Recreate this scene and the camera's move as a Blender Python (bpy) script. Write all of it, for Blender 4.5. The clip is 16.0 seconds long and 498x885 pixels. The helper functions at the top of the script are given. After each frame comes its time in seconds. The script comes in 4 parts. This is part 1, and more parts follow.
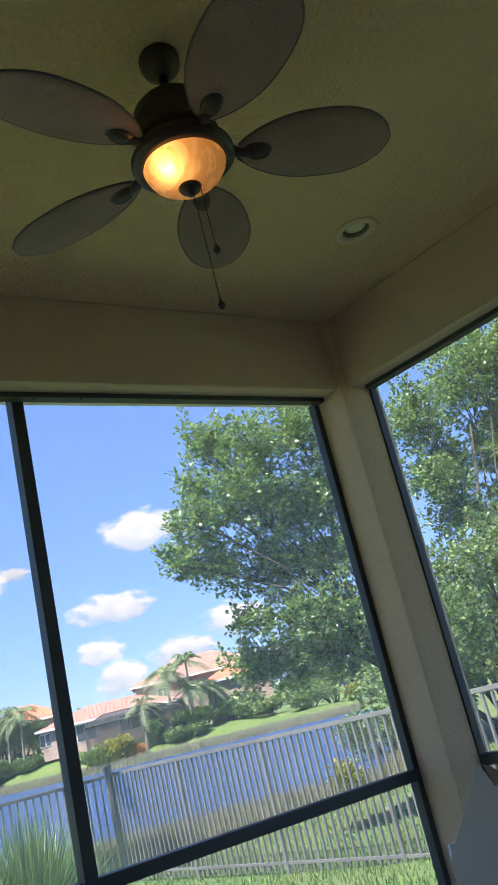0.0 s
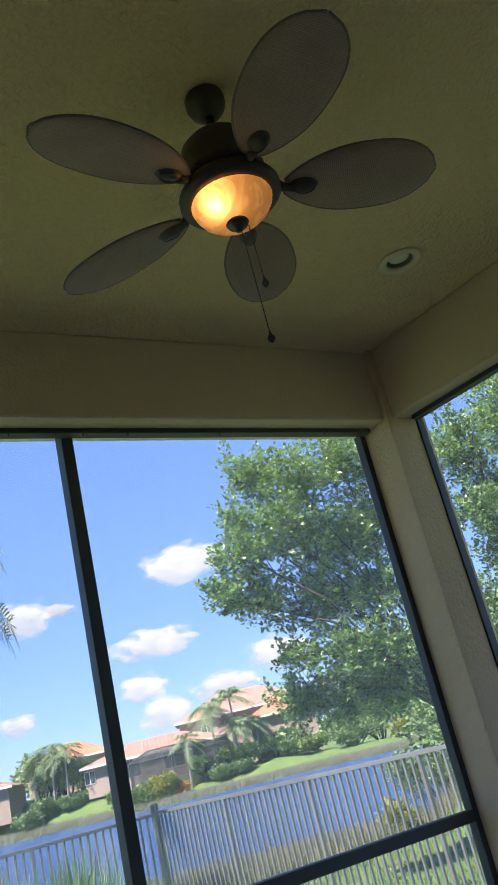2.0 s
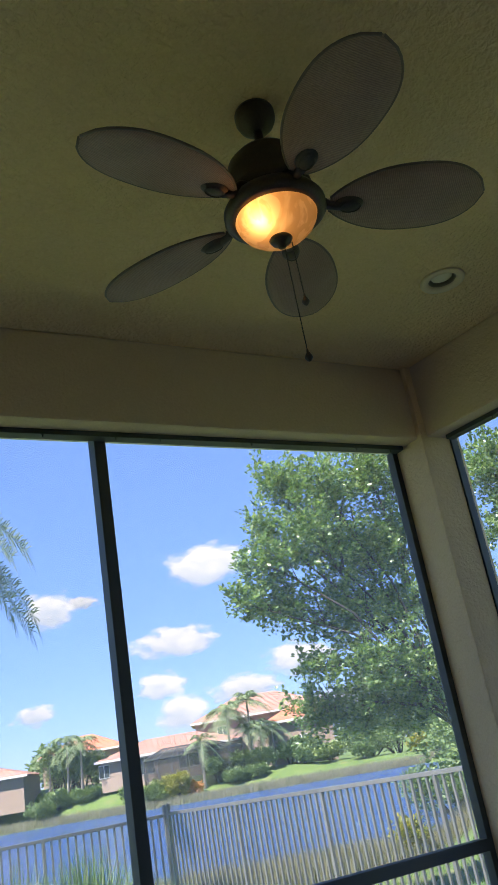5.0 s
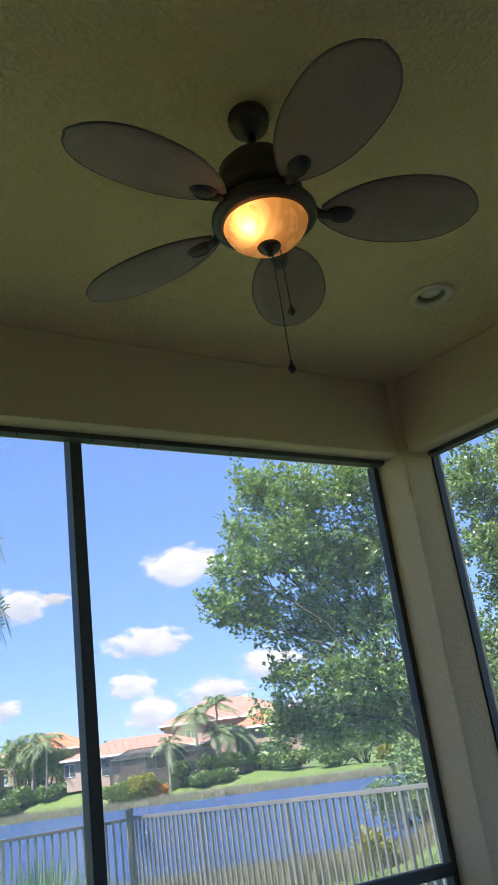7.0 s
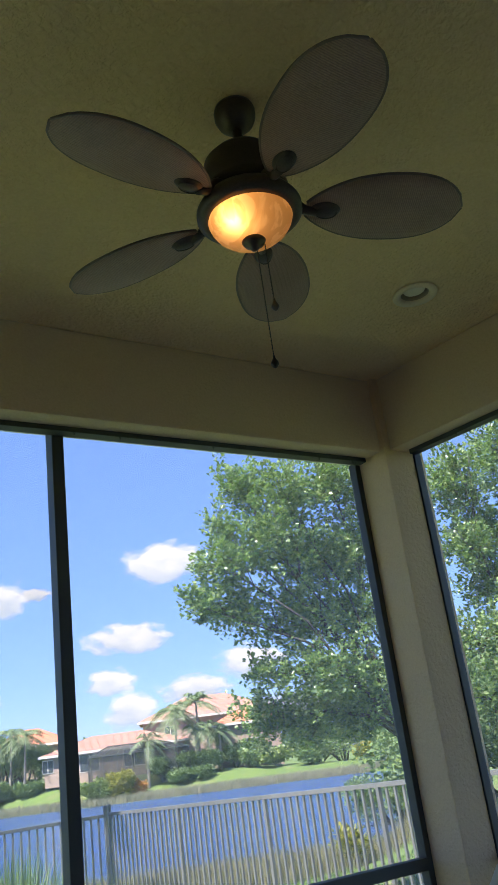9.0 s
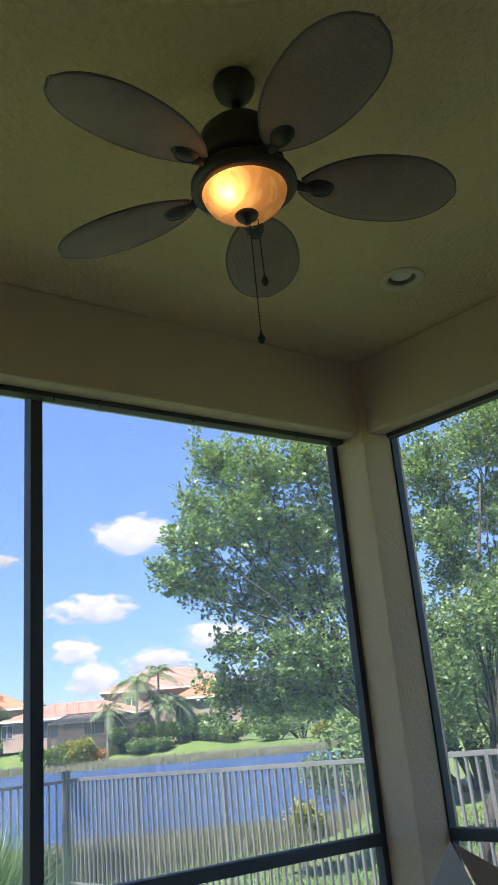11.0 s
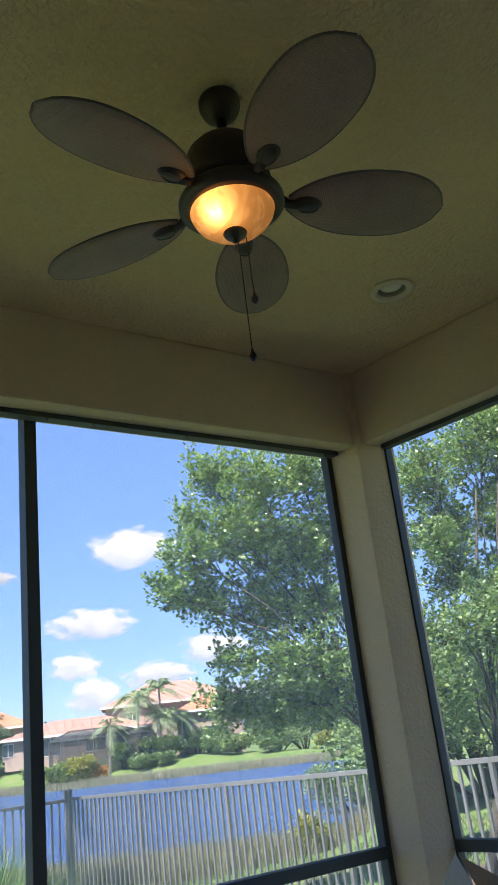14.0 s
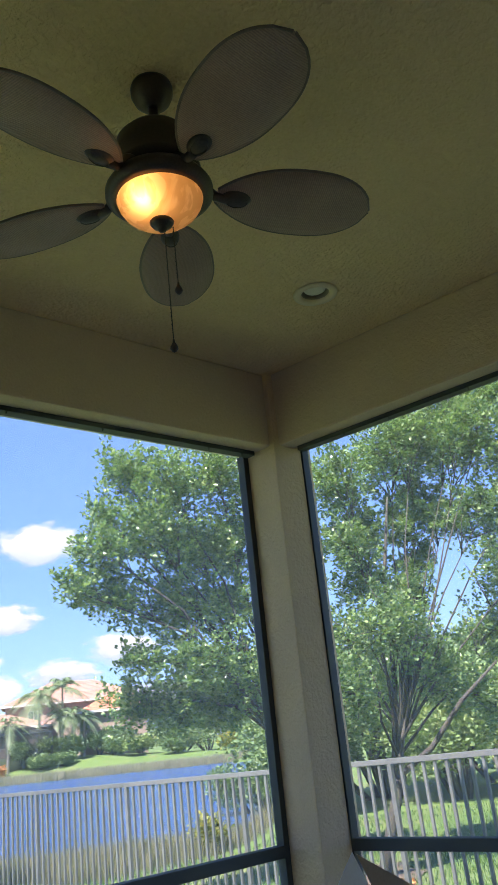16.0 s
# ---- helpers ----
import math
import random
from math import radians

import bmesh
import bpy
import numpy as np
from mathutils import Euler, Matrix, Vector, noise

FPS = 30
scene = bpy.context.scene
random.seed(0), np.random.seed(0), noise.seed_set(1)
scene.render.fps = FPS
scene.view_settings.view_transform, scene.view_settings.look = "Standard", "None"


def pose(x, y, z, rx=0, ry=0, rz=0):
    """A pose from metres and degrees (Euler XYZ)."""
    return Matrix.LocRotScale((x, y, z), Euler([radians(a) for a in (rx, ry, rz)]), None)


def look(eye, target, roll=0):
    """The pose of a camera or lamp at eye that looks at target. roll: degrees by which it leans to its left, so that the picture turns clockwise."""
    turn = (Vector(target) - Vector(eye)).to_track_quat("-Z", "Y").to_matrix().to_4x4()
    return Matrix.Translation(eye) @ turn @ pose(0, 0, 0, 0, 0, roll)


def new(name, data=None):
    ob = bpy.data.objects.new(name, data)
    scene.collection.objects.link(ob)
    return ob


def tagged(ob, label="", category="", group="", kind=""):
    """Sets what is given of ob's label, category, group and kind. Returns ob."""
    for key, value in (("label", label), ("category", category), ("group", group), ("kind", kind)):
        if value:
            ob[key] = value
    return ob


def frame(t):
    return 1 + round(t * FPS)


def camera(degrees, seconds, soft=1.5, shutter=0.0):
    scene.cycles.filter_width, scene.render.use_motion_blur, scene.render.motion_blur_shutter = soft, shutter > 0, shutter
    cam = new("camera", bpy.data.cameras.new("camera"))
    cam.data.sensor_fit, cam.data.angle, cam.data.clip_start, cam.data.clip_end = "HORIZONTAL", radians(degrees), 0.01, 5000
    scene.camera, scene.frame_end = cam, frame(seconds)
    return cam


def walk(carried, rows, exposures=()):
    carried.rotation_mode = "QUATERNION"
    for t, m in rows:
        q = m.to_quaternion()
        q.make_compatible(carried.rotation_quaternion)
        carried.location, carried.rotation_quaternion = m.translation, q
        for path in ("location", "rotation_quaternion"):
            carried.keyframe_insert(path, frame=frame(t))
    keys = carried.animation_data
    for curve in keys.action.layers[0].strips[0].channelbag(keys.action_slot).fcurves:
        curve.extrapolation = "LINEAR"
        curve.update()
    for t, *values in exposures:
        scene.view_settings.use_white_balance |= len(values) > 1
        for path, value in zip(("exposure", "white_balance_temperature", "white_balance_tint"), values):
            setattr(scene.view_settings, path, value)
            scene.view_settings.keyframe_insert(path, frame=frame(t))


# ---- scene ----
cam = camera(33.7, 16.0, soft=1.0)
PATH = [
    (0, (-2.874, -2.955, 1.383), (-1.736, -1.425, 1.986), -13.8),
    (0.5, (-2.885, -2.949, 1.388), (-1.766, -1.42, 2.027), -15.5),
    (1, (-2.895, -2.938, 1.404), (-1.826, -1.39, 2.084), -14.9),
    (1.5, (-2.897, -2.933, 1.394), (-1.836, -1.386, 2.088), -14.5),
    (2, (-2.897, -2.934, 1.392), (-1.839, -1.387, 2.09), -14.0),
    (2.5, (-2.898, -2.931, 1.393), (-1.833, -1.388, 2.091), -11.7),
    (3, (-2.901, -2.931, 1.389), (-1.834, -1.388, 2.08), -9.1),
    (3.5, (-2.896, -2.95, 1.407), (-1.838, -1.404, 2.107), -9.7),
    (4, (-2.901, -2.952, 1.399), (-1.885, -1.38, 2.104), -10.8),
    (4.2, (-2.909, -2.954, 1.4), (-1.909, -1.377, 2.118), -10.5),
    (6.3, (-2.851, -2.914, 1.474), (-1.837, -1.349, 2.196), -9.2),
    (6.5, (-2.846, -2.912, 1.474), (-1.819, -1.355, 2.196), -9.0),
    (7, (-2.857, -2.905, 1.468), (-1.827, -1.351, 2.191), -8.0),
    (7.5, (-2.856, -2.901, 1.472), (-1.837, -1.343, 2.204), -7.1),
    (8, (-2.857, -2.907, 1.469), (-1.86, -1.337, 2.203), -7.4),
    (8.2, (-2.853, -2.911, 1.467), (-1.854, -1.344, 2.207), -7.6),
    (10.3, (-2.867, -2.896, 1.448), (-1.691, -1.415, 2.097), -6.9),
    (10.5, (-2.869, -2.896, 1.448), (-1.707, -1.403, 2.097), -6.5),
    (11, (-2.874, -2.899, 1.448), (-1.752, -1.378, 2.104), -5.2),
    (11.5, (-2.871, -2.897, 1.448), (-1.777, -1.359, 2.11), -4.7),
    (12, (-2.871, -2.897, 1.448), (-1.804, -1.342, 2.115), -4.3),
    (12.5, (-2.878, -2.897, 1.451), (-1.827, -1.334, 2.125), -4.6),
    (13, (-2.869, -2.909, 1.463), (-1.836, -1.337, 2.14), -5.1),
    (13.5, (-2.867, -2.895, 1.465), (-1.829, -1.326, 2.145), -5.7),
    (14, (-2.873, -2.907, 1.466), (-1.745, -1.402, 2.144), -6.8),
    (14.5, (-2.865, -2.904, 1.456), (-1.616, -1.492, 2.125), -8.2),
    (15, (-2.868, -2.9, 1.448), (-1.584, -1.52, 2.116), -7.2),
    (15.5, (-2.859, -2.885, 1.449), (-1.573, -1.504, 2.113), -6.7),
    (16, (-2.86, -2.887, 1.454), (-1.574, -1.505, 2.114), -6.2),
]
walk(cam, [(t, look(eye, target, roll)) for t, eye, target, roll in PATH], ((0, 2.11, 6560, 17), (13.5, 2.12, 6560, 17), (15.0, 2.29, 6560, 17), (16, 2.29, 6560, 17)))

# ---------- world, sun and exposure ----------
SUN_AZ, SUN_EL = radians(198.0), radians(53.0)      # direction towards the sun in plan, and its height
world = bpy.data.worlds.new("world")
scene.world = world
world.use_nodes = True
_nt = world.node_tree
_sky = _nt.nodes.new("ShaderNodeTexSky")
_sky.sky_type, _sky.sun_disc = "NISHITA", False
_sky.sun_elevation, _sky.sun_rotation = SUN_EL, math.pi / 2 - SUN_AZ
_sky.air_density, _sky.dust_density, _sky.ozone_density = 1.0, 0.1, 2.6
_tint = _nt.nodes.new("ShaderNodeMix")
_tint.data_type, _tint.blend_type = "RGBA", "MULTIPLY"
_tint.inputs[0].default_value, _tint.inputs[7].default_value = 1.0, (0.80, 0.92, 1.28, 1)
_nt.links.new(_sky.outputs[0], _tint.inputs[6])
# a clear, deep-blue day: the sky's own gradient is evened towards a plain blue
_even = _nt.nodes.new("ShaderNodeMix")
_even.data_type = "RGBA"
_even.inputs[0].default_value, _even.inputs[7].default_value = 0.58, (0.85, 1.75, 4.0, 1)
_nt.links.new(_tint.outputs[2], _even.inputs[6])
_nt.links.new(_even.outputs[2], _nt.nodes["Background"].inputs[0])
_nt.nodes["Background"].inputs[1].default_value = 0.066
sun = new("sun", bpy.data.lights.new("sun", "SUN"))
sun.data.energy, sun.data.angle, sun.data.color = 5.0, radians(0.53), (1.0, 0.96, 0.88)
sun.rotation_euler = Vector((-math.cos(SUN_AZ) * math.cos(SUN_EL), -math.sin(SUN_AZ) * math.cos(SUN_EL), -math.sin(SUN_EL))).to_track_quat("-Z", "Y").to_euler()
scene.view_settings.exposure = 2.11


# ---------- materials ----------
def surface(name, c1, c2, rough=0.75, broad=1.5, fine=60.0, bump=0.15, depth=0.01, metal=0.0, random_tint=0.0, island_tint=0.0, stain=None, spec=0.5):
    """Two colours mixed by broad and fine noise, with a fine relief; stain adds a third colour in patches."""
    m = bpy.data.materials.new(name)
    m.use_nodes = True
    nt = m.node_tree
    n, l = nt.nodes, nt.links
    b = n["Principled BSDF"]
    co = n.new("ShaderNodeTexCoord")
    big, small = n.new("ShaderNodeTexNoise"), n.new("ShaderNodeTexNoise")
    big.inputs["Scale"].default_value, small.inputs["Scale"].default_value = broad, fine
    big.inputs["Detail"].default_value, small.inputs["Detail"].default_value = 4, 5
    for k in (big, small):
        l.new(co.outputs["Object"], k.inputs["Vector"])
    add = n.new("ShaderNodeMath")
    add.operation = "ADD"
    l.new(big.outputs[0], add.inputs[0]), l.new(small.outputs[0], add.inputs[1])
    fac = n.new("ShaderNodeMapRange")
    fac.inputs[1].default_value, fac.inputs[2].default_value = 0.7, 1.3
    l.new(add.outputs[0], fac.inputs[0])
    mix = n.new("ShaderNodeMix")
    mix.data_type = "RGBA"
    mix.inputs[6].default_value, mix.inputs[7].default_value = (*c1, 1), (*c2, 1)
    l.new(fac.outputs[0], mix.inputs[0])
    colour = mix.outputs[2]
    if stain:
        third = n.new("ShaderNodeTexNoise")
        third.inputs["Scale"].default_value, third.inputs["Detail"].default_value = broad * 2.3, 6
        l.new(co.outputs["Object"], third.inputs["Vector"])
        r = n.new("ShaderNodeMapRange")
        r.inputs[1].default_value, r.inputs[2].default_value = 0.52, 0.72
        l.new(third.outputs[0], r.inputs[0])
        sm = n.new("ShaderNodeMix")
        sm.data_type = "RGBA"
        l.new(r.outputs[0], sm.inputs[0]), l.new(colour, sm.inputs[6])
        sm.inputs[7].default_value = (*stain, 1)
        colour = sm.outputs[2]
    if random_tint or island_tint:
        hv = n.new("ShaderNodeHueSaturation")
        if random_tint:
            src = n.new("ShaderNodeObjectInfo").outputs["Random"]
        else:
            src = n.new("ShaderNodeNewGeometry").outputs["Random Per Island"]
        k = max(random_tint, island_tint)
        r = n.new("ShaderNodeMapRange")
        r.inputs[3].default_value, r.inputs[4].default_value = 1 - k, 1 + k
        l.new(src, r.inputs[0]), l.new(r.outputs[0], hv.inputs["Value"])
        r2 = n.new("ShaderNodeMapRange")
        r2.inputs[3].default_value, r2.inputs[4].default_value = 0.5 + 0.05 * k, 0.5 - 0.085 * k
        l.new(src, r2.inputs[0]), l.new(r2.outputs[0], hv.inputs["Hue"])
        l.new(colour, hv.inputs["Color"])
        colour = hv.outputs[0]
    l.new(colour, b.inputs["Base Color"])
    rr = n.new("ShaderNodeMapRange")
    rr.inputs[3].default_value, rr.inputs[4].default_value = max(0.02, rough - 0.08), min(1, rough + 0.08)
    l.new(small.outputs[0], rr.inputs[0]), l.new(rr.outputs[0], b.inputs["Roughness"])
    b.inputs["Metallic"].default_value = metal
    b.inputs["Specular IOR Level"].default_value = spec
    if bump:
        bp = n.new("ShaderNodeBump")
        bp.inputs["Strength"].default_value, bp.inputs["Distance"].default_value = bump, depth
        l.new(small.outputs[0], bp.inputs["Height"]), l.new(bp.outputs[0], b.inputs["Normal"])
    return m


def stucco(name, c1, c2, scale, strength, depth):
    """Knock-down stucco: flattened islands over a rough ground."""
    m = surface(name, c1, c2, rough=0.85, broad=0.8, fine=110, bump=0.0)
    n, l = m.node_tree.nodes, m.node_tree.links
    b = n["Principled BSDF"]
    co = n.new("ShaderNodeTexCoord")
    w = n.new("ShaderNodeTexNoise")
    w.inputs["Scale"].default_value, w.inputs["Detail"].default_value, w.inputs["Distortion"].default_value = scale, 3, 0.5
    f = n.new("ShaderNodeTexNoise")
    f.inputs["Scale"].default_value, f.inputs["Detail"].default_value = scale * 7, 4
    r = n.new("ShaderNodeMapRange")
    r.inputs[1].default_value, r.inputs[2].default_value = 0.36, 0.70
    a = n.new("ShaderNodeMath")
    a.operation, a.inputs[1].default_value = "MULTIPLY_ADD", 0.25
    for k in (w, f):
        l.new(co.outputs["Object"], k.inputs["Vector"])
    l.new(w.outputs[0], r.inputs[0]), l.new(f.outputs[0], a.inputs[0]), l.new(r.outputs[0], a.inputs[2])
    bp = n.new("ShaderNodeBump")
    bp.inputs["Strength"].default_value, bp.inputs["Distance"].default_value = strength, depth
    l.new(a.outputs[0], bp.inputs["Height"]), l.new(bp.outputs[0], b.inputs["Normal"])
    return m


def leafy(name, c1, c2, rough=0.35, through_light=0.35, tint=0.45):
    """Leaves: glossy, partly see-through to light, each a little different."""
    m = surface(name, c1, c2, rough=rough, broad=2.0, fine=30, bump=0.0, island_tint=tint)
    n, l = m.node_tree.nodes, m.node_tree.links
    b = n["Principled BSDF"]
    tr = n.new("ShaderNodeBsdfTranslucent")
    src = b.inputs["Base Color"].links[0].from_socket
    br = n.new("ShaderNodeMix")
    br.data_type, br.blend_type = "RGBA", "MULTIPLY"
    br.inputs[0].default_value, br.inputs[7].default_value = 1.0, (1.1, 1.35, 0.65, 1)
    l.new(src, br.inputs[6]), l.new(br.outputs[2], tr.inputs[0])
    mx = n.new("ShaderNodeMixShader")
    mx.inputs[0].default_value = through_light
    l.new(b.outputs[0], mx.inputs[1]), l.new(tr.outputs[0], mx.inputs[2])
    l.new(mx.outputs[0], n["Material Output"].inputs[0])
    return m


def wicker(name):
    """Brown woven blade: strands across, ribs along; its brown is reddened for the bulb's glow."""
    m = surface(name, (0.27, 0.165, 0.115), (0.37, 0.24, 0.175), rough=0.55, broad=6, fine=150, bump=0.0)
    n, l = m.node_tree.nodes, m.node_tree.links
    b = n["Principled BSDF"]
    co = n.new("ShaderNodeTexCoord")
    hs = []
    for direction, s in (("X", 52.0), ("Y", 22.0)):
        w = n.new("ShaderNodeTexWave")
        w.bands_direction = direction
        w.inputs["Scale"].default_value, w.inputs["Distortion"].default_value, w.inputs["Detail Scale"].default_value = s, 1.6, 5.0
        l.new(co.outputs["Object"], w.inputs["Vector"])
        hs.append(w.outputs[1])
    a = n.new("ShaderNodeMath")
    a.operation = "MULTIPLY_ADD"
    a.inputs[1].default_value = 0.6
    l.new(hs[1], a.inputs[0]), l.new(hs[0], a.inputs[2])
    bp = n.new("ShaderNodeBump")
    bp.inputs["Strength"].default_value, bp.inputs["Distance"].default_value = 0.6, 0.002
    l.new(a.outputs[0], bp.inputs["Height"]), l.new(bp.outputs[0], b.inputs["Normal"])
    src = b.inputs["Base Color"].links[0].from_socket
    mm = n.new("ShaderNodeMix")
    mm.data_type, mm.blend_type = "RGBA", "MULTIPLY"
    mm.inputs[0].default_value = 0.28
    l.new(src, mm.inputs[6]), l.new(hs[0], mm.inputs[7]), l.new(mm.outputs[2], b.inputs["Base Color"])
    return m


M = {}
M["ceiling"] = stucco("ceiling_paint", (0.72, 0.505, 0.268), (0.80, 0.575, 0.318), 50, 0.9, 0.0085)
# one stucco in two tones: beams darker for shade, column warmer for light
M["wall"] = stucco("wall_stucco", (0.565, 0.42, 0.285), (0.635, 0.48, 0.335), 60, 0.5, 0.003)
M["column"] = stucco("column_stucco", (0.64, 0.46, 0.28), (0.72, 0.53, 0.33), 46, 0.8, 0.0045)
# pale warm cream, added on an unseen wall to bounce light inside
M["bounce_cream"] = stucco("bounce_cream_stucco", (0.75, 0.63, 0.48), (0.80, 0.68, 0.53), 48, 0.6, 0.006)
# floor lies out of view; its warm cream is picked to bounce light
M["floor"] = surface("floor_tile_cream", (0.60, 0.50, 0.38), (0.68, 0.57, 0.45), broad=1.2, fine=45, stain=(0.5, 0.45, 0.38))
M["bronze"] = surface("bronze_aluminium", (0.046, 0.053, 0.051), (0.061, 0.069, 0.066), rough=0.55, fine=200, bump=0.03, depth=0.001, metal=0.2)
M["fan_metal"] = surface("fan_bronze", (0.042, 0.034, 0.028), (0.08, 0.064, 0.053), rough=0.42, broad=9, fine=160, bump=0.1, depth=0.002, metal=0.5)
M["blade"] = wicker("woven_blade")
M["blade_rim"] = surface("blade_rim", (0.12, 0.085, 0.062), (0.17, 0.12, 0.09), rough=0.5, fine=160)
M["can_white"] = surface("can_trim", (0.64, 0.50, 0.32), (0.70, 0.55, 0.36), rough=0.5, fine=90, bump=0.05)
# inside of the can: recess shade is put into this darker tone
M["can_shade"] = surface("can_inside", (0.30, 0.26, 0.19), (0.36, 0.31, 0.23), rough=0.6)
M["can_lens"] = surface("can_lamp_lens", (0.66, 0.58, 0.44), (0.72, 0.64, 0.50), rough=0.5, bump=0.05)
M["fence"] = surface("fence_paint", (0.085, 0.088, 0.089), (0.115, 0.119, 0.121), rough=0.36, broad=3, fine=120, bump=0.05, random_tint=0.12, metal=0.1)
M["carton_white"] = surface("carton_white", (0.80, 0.80, 0.80), (0.86, 0.86, 0.85), rough=0.6, fine=90, bump=0.05)
M["carton_brown"] = surface("carton_brown", (0.42, 0.32, 0.24), (0.48, 0.38, 0.29), rough=0.85, fine=120)
M["gutter"] = surface("gutter_paint", (0.62, 0.58, 0.50), (0.70, 0.66, 0.57), rough=0.45, fine=60)
M["grass"] = leafy("grass_blades", (0.032, 0.085, 0.014), (0.06, 0.125, 0.022), rough=0.5, through_light=0.3, tint=0.3)
M["reed"] = leafy("reed_blades", (0.085, 0.09, 0.045), (0.13, 0.125, 0.065), rough=0.7, through_light=0.25, tint=0.35)
M["reed_pale"] = leafy("pale_reed_blades", (0.17, 0.175, 0.13), (0.24, 0.24, 0.185), rough=0.8, through_light=0.4, tint=0.25)
M["clump"] = leafy("clump_blades", (0.04, 0.095, 0.03), (0.085, 0.15, 0.045), rough=0.45, through_light=0.3, tint=0.35)
M["leaf"] = leafy("broad_leaves", (0.098, 0.165, 0.072), (0.168, 0.25, 0.115), rough=0.24, through_light=0.36, tint=0.5)
M["leaf_far"] = leafy("far_leaves", (0.075, 0.135, 0.05), (0.125, 0.195, 0.07), rough=0.5, through_light=0.25, tint=0.4)
M["leaf_light"] = leafy("light_leaves", (0.105, 0.165, 0.05), (0.17, 0.235, 0.075), rough=0.5, through_light=0.3, tint=0.35)
M["leaf_yellow"] = leafy("yellow_leaves", (0.18, 0.19, 0.028), (0.27, 0.26, 0.045), rough=0.5, through_light=0.35, tint=0.3)
M["leaf_red"] = leafy("red_leaves", (0.30, 0.10, 0.04), (0.40, 0.26, 0.05), rough=0.5, through_light=0.3, tint=0.4)
M["frond"] = leafy("palm_fronds", (0.10, 0.155, 0.075), (0.16, 0.22, 0.11), rough=0.65, through_light=0.25, tint=0.35)
M["bark"] = surface("bark", (0.026, 0.023, 0.019), (0.056, 0.049, 0.041), rough=0.9, broad=6, fine=40, bump=0.8, depth=0.02)
M["palm_bark"] = surface("palm_bark", (0.17, 0.155, 0.135), (0.26, 0.24, 0.21), rough=0.9, broad=3, fine=20, bump=0.5, depth=0.03)
M["ground"] = surface("lawn_soil", (0.046, 0.09, 0.017), (0.08, 0.13, 0.025), rough=0.95, broad=0.25, fine=9, bump=0.5, depth=0.05, stain=(0.105, 0.12, 0.04))
M["mulch"] = surface("mulch", (0.05, 0.035, 0.025), (0.12, 0.085, 0.06), rough=0.95, broad=5, fine=40, bump=0.9, depth=0.03)
# wall colour darkened to carry the shade on the lake-facing facades
M["house_wall"] = surface("house_stucco", (0.24, 0.185, 0.155), (0.29, 0.225, 0.19), rough=0.9, broad=0.6, fine=20, bump=0.1)
M["house_wall_tan"] = surface("house_stucco_tan", (0.21, 0.16, 0.125), (0.26, 0.20, 0.155), rough=0.9, broad=0.6, fine=20, bump=0.1)
M["roof_pink"] = surface("roof_tile_pink", (0.25, 0.125, 0.095), (0.31, 0.17, 0.13), rough=0.85, broad=0.8, fine=6, bump=0.4, depth=0.04, island_tint=0.1)
M["roof_orange"] = surface("roof_tile_orange", (0.37, 0.115, 0.06), (0.43, 0.155, 0.085), rough=0.85, broad=0.8, fine=6, bump=0.4, depth=0.04, island_tint=0.1)
M["white_trim"] = surface("white_trim", (0.46, 0.45, 0.43), (0.52, 0.51, 0.49), rough=0.5, fine=30, bump=0.05)
# dark pool-enclosure mesh: half open
m = surface("cage_screen", (0.03, 0.032, 0.036), (0.042, 0.045, 0.05), rough=0.9, fine=40, bump=0.0, spec=0.1)
_n, _l = m.node_tree.nodes, m.node_tree.links
_tr, _mx = _n.new("ShaderNodeBsdfTransparent"), _n.new("ShaderNodeMixShader")
_mx.inputs[0].default_value = 0.62
_l.new(_tr.outputs[0], _mx.inputs[1]), _l.new(_n["Principled BSDF"].outputs[0], _mx.inputs[2]), _l.new(_mx.outputs[0], _n["Material Output"].inputs[0])
M["cage_screen"] = m

# window glass of the far houses
M["glass"] = surface("dark_glass", (0.02, 0.03, 0.04), (0.04, 0.05, 0.06), rough=0.1, bump=0.0)

# insect screen: mostly open, a little grey thread; its pale tone paints outdoor haze
m = bpy.data.materials.new("insect_screen")
m.use_nodes = True
_n, _l = m.node_tree.nodes, m.node_tree.links
_tr, _df, _mx = _n.new("ShaderNodeBsdfTransparent"), _n.new("ShaderNodeBsdfTranslucent"), _n.new("ShaderNodeMixShader")
_df.inputs[0].default_value = (0.62, 0.60, 0.50, 1)
_mx.inputs[0].default_value = 0.13
_l.new(_tr.outputs[0], _mx.inputs[1]), _l.new(_df.outputs[0], _mx.inputs[2]), _l.new(_mx.outputs[0], _n["Material Output"].inputs[0])
M["screen"] = m

# alabaster bowl: lets the bulb's light through
m = surface("alabaster_glass", (0.40, 0.30, 0.20), (0.52, 0.42, 0.30), rough=0.25, broad=9, fine=30, bump=0.0)
_n, _l = m.node_tree.nodes, m.node_tree.links
_t = _n.new("ShaderNodeBsdfTranslucent")
_co, _v, _vm = _n.new("ShaderNodeTexCoord"), _n.new("ShaderNodeTexNoise"), _n.new("ShaderNodeMapRange")
_v.inputs["Scale"].default_value, _v.inputs["Detail"].default_value, _v.inputs["Distortion"].default_value = 7.0, 3.0, 2.5
_vm.inputs[1].default_value, _vm.inputs[2].default_value = 0.47, 0.53
_vc = _n.new("ShaderNodeMix")
_vc.data_type = "RGBA"
_vc.inputs[6].default_value, _vc.inputs[7].default_value = (0.80, 0.50, 0.22, 1), (0.98, 0.68, 0.34, 1)
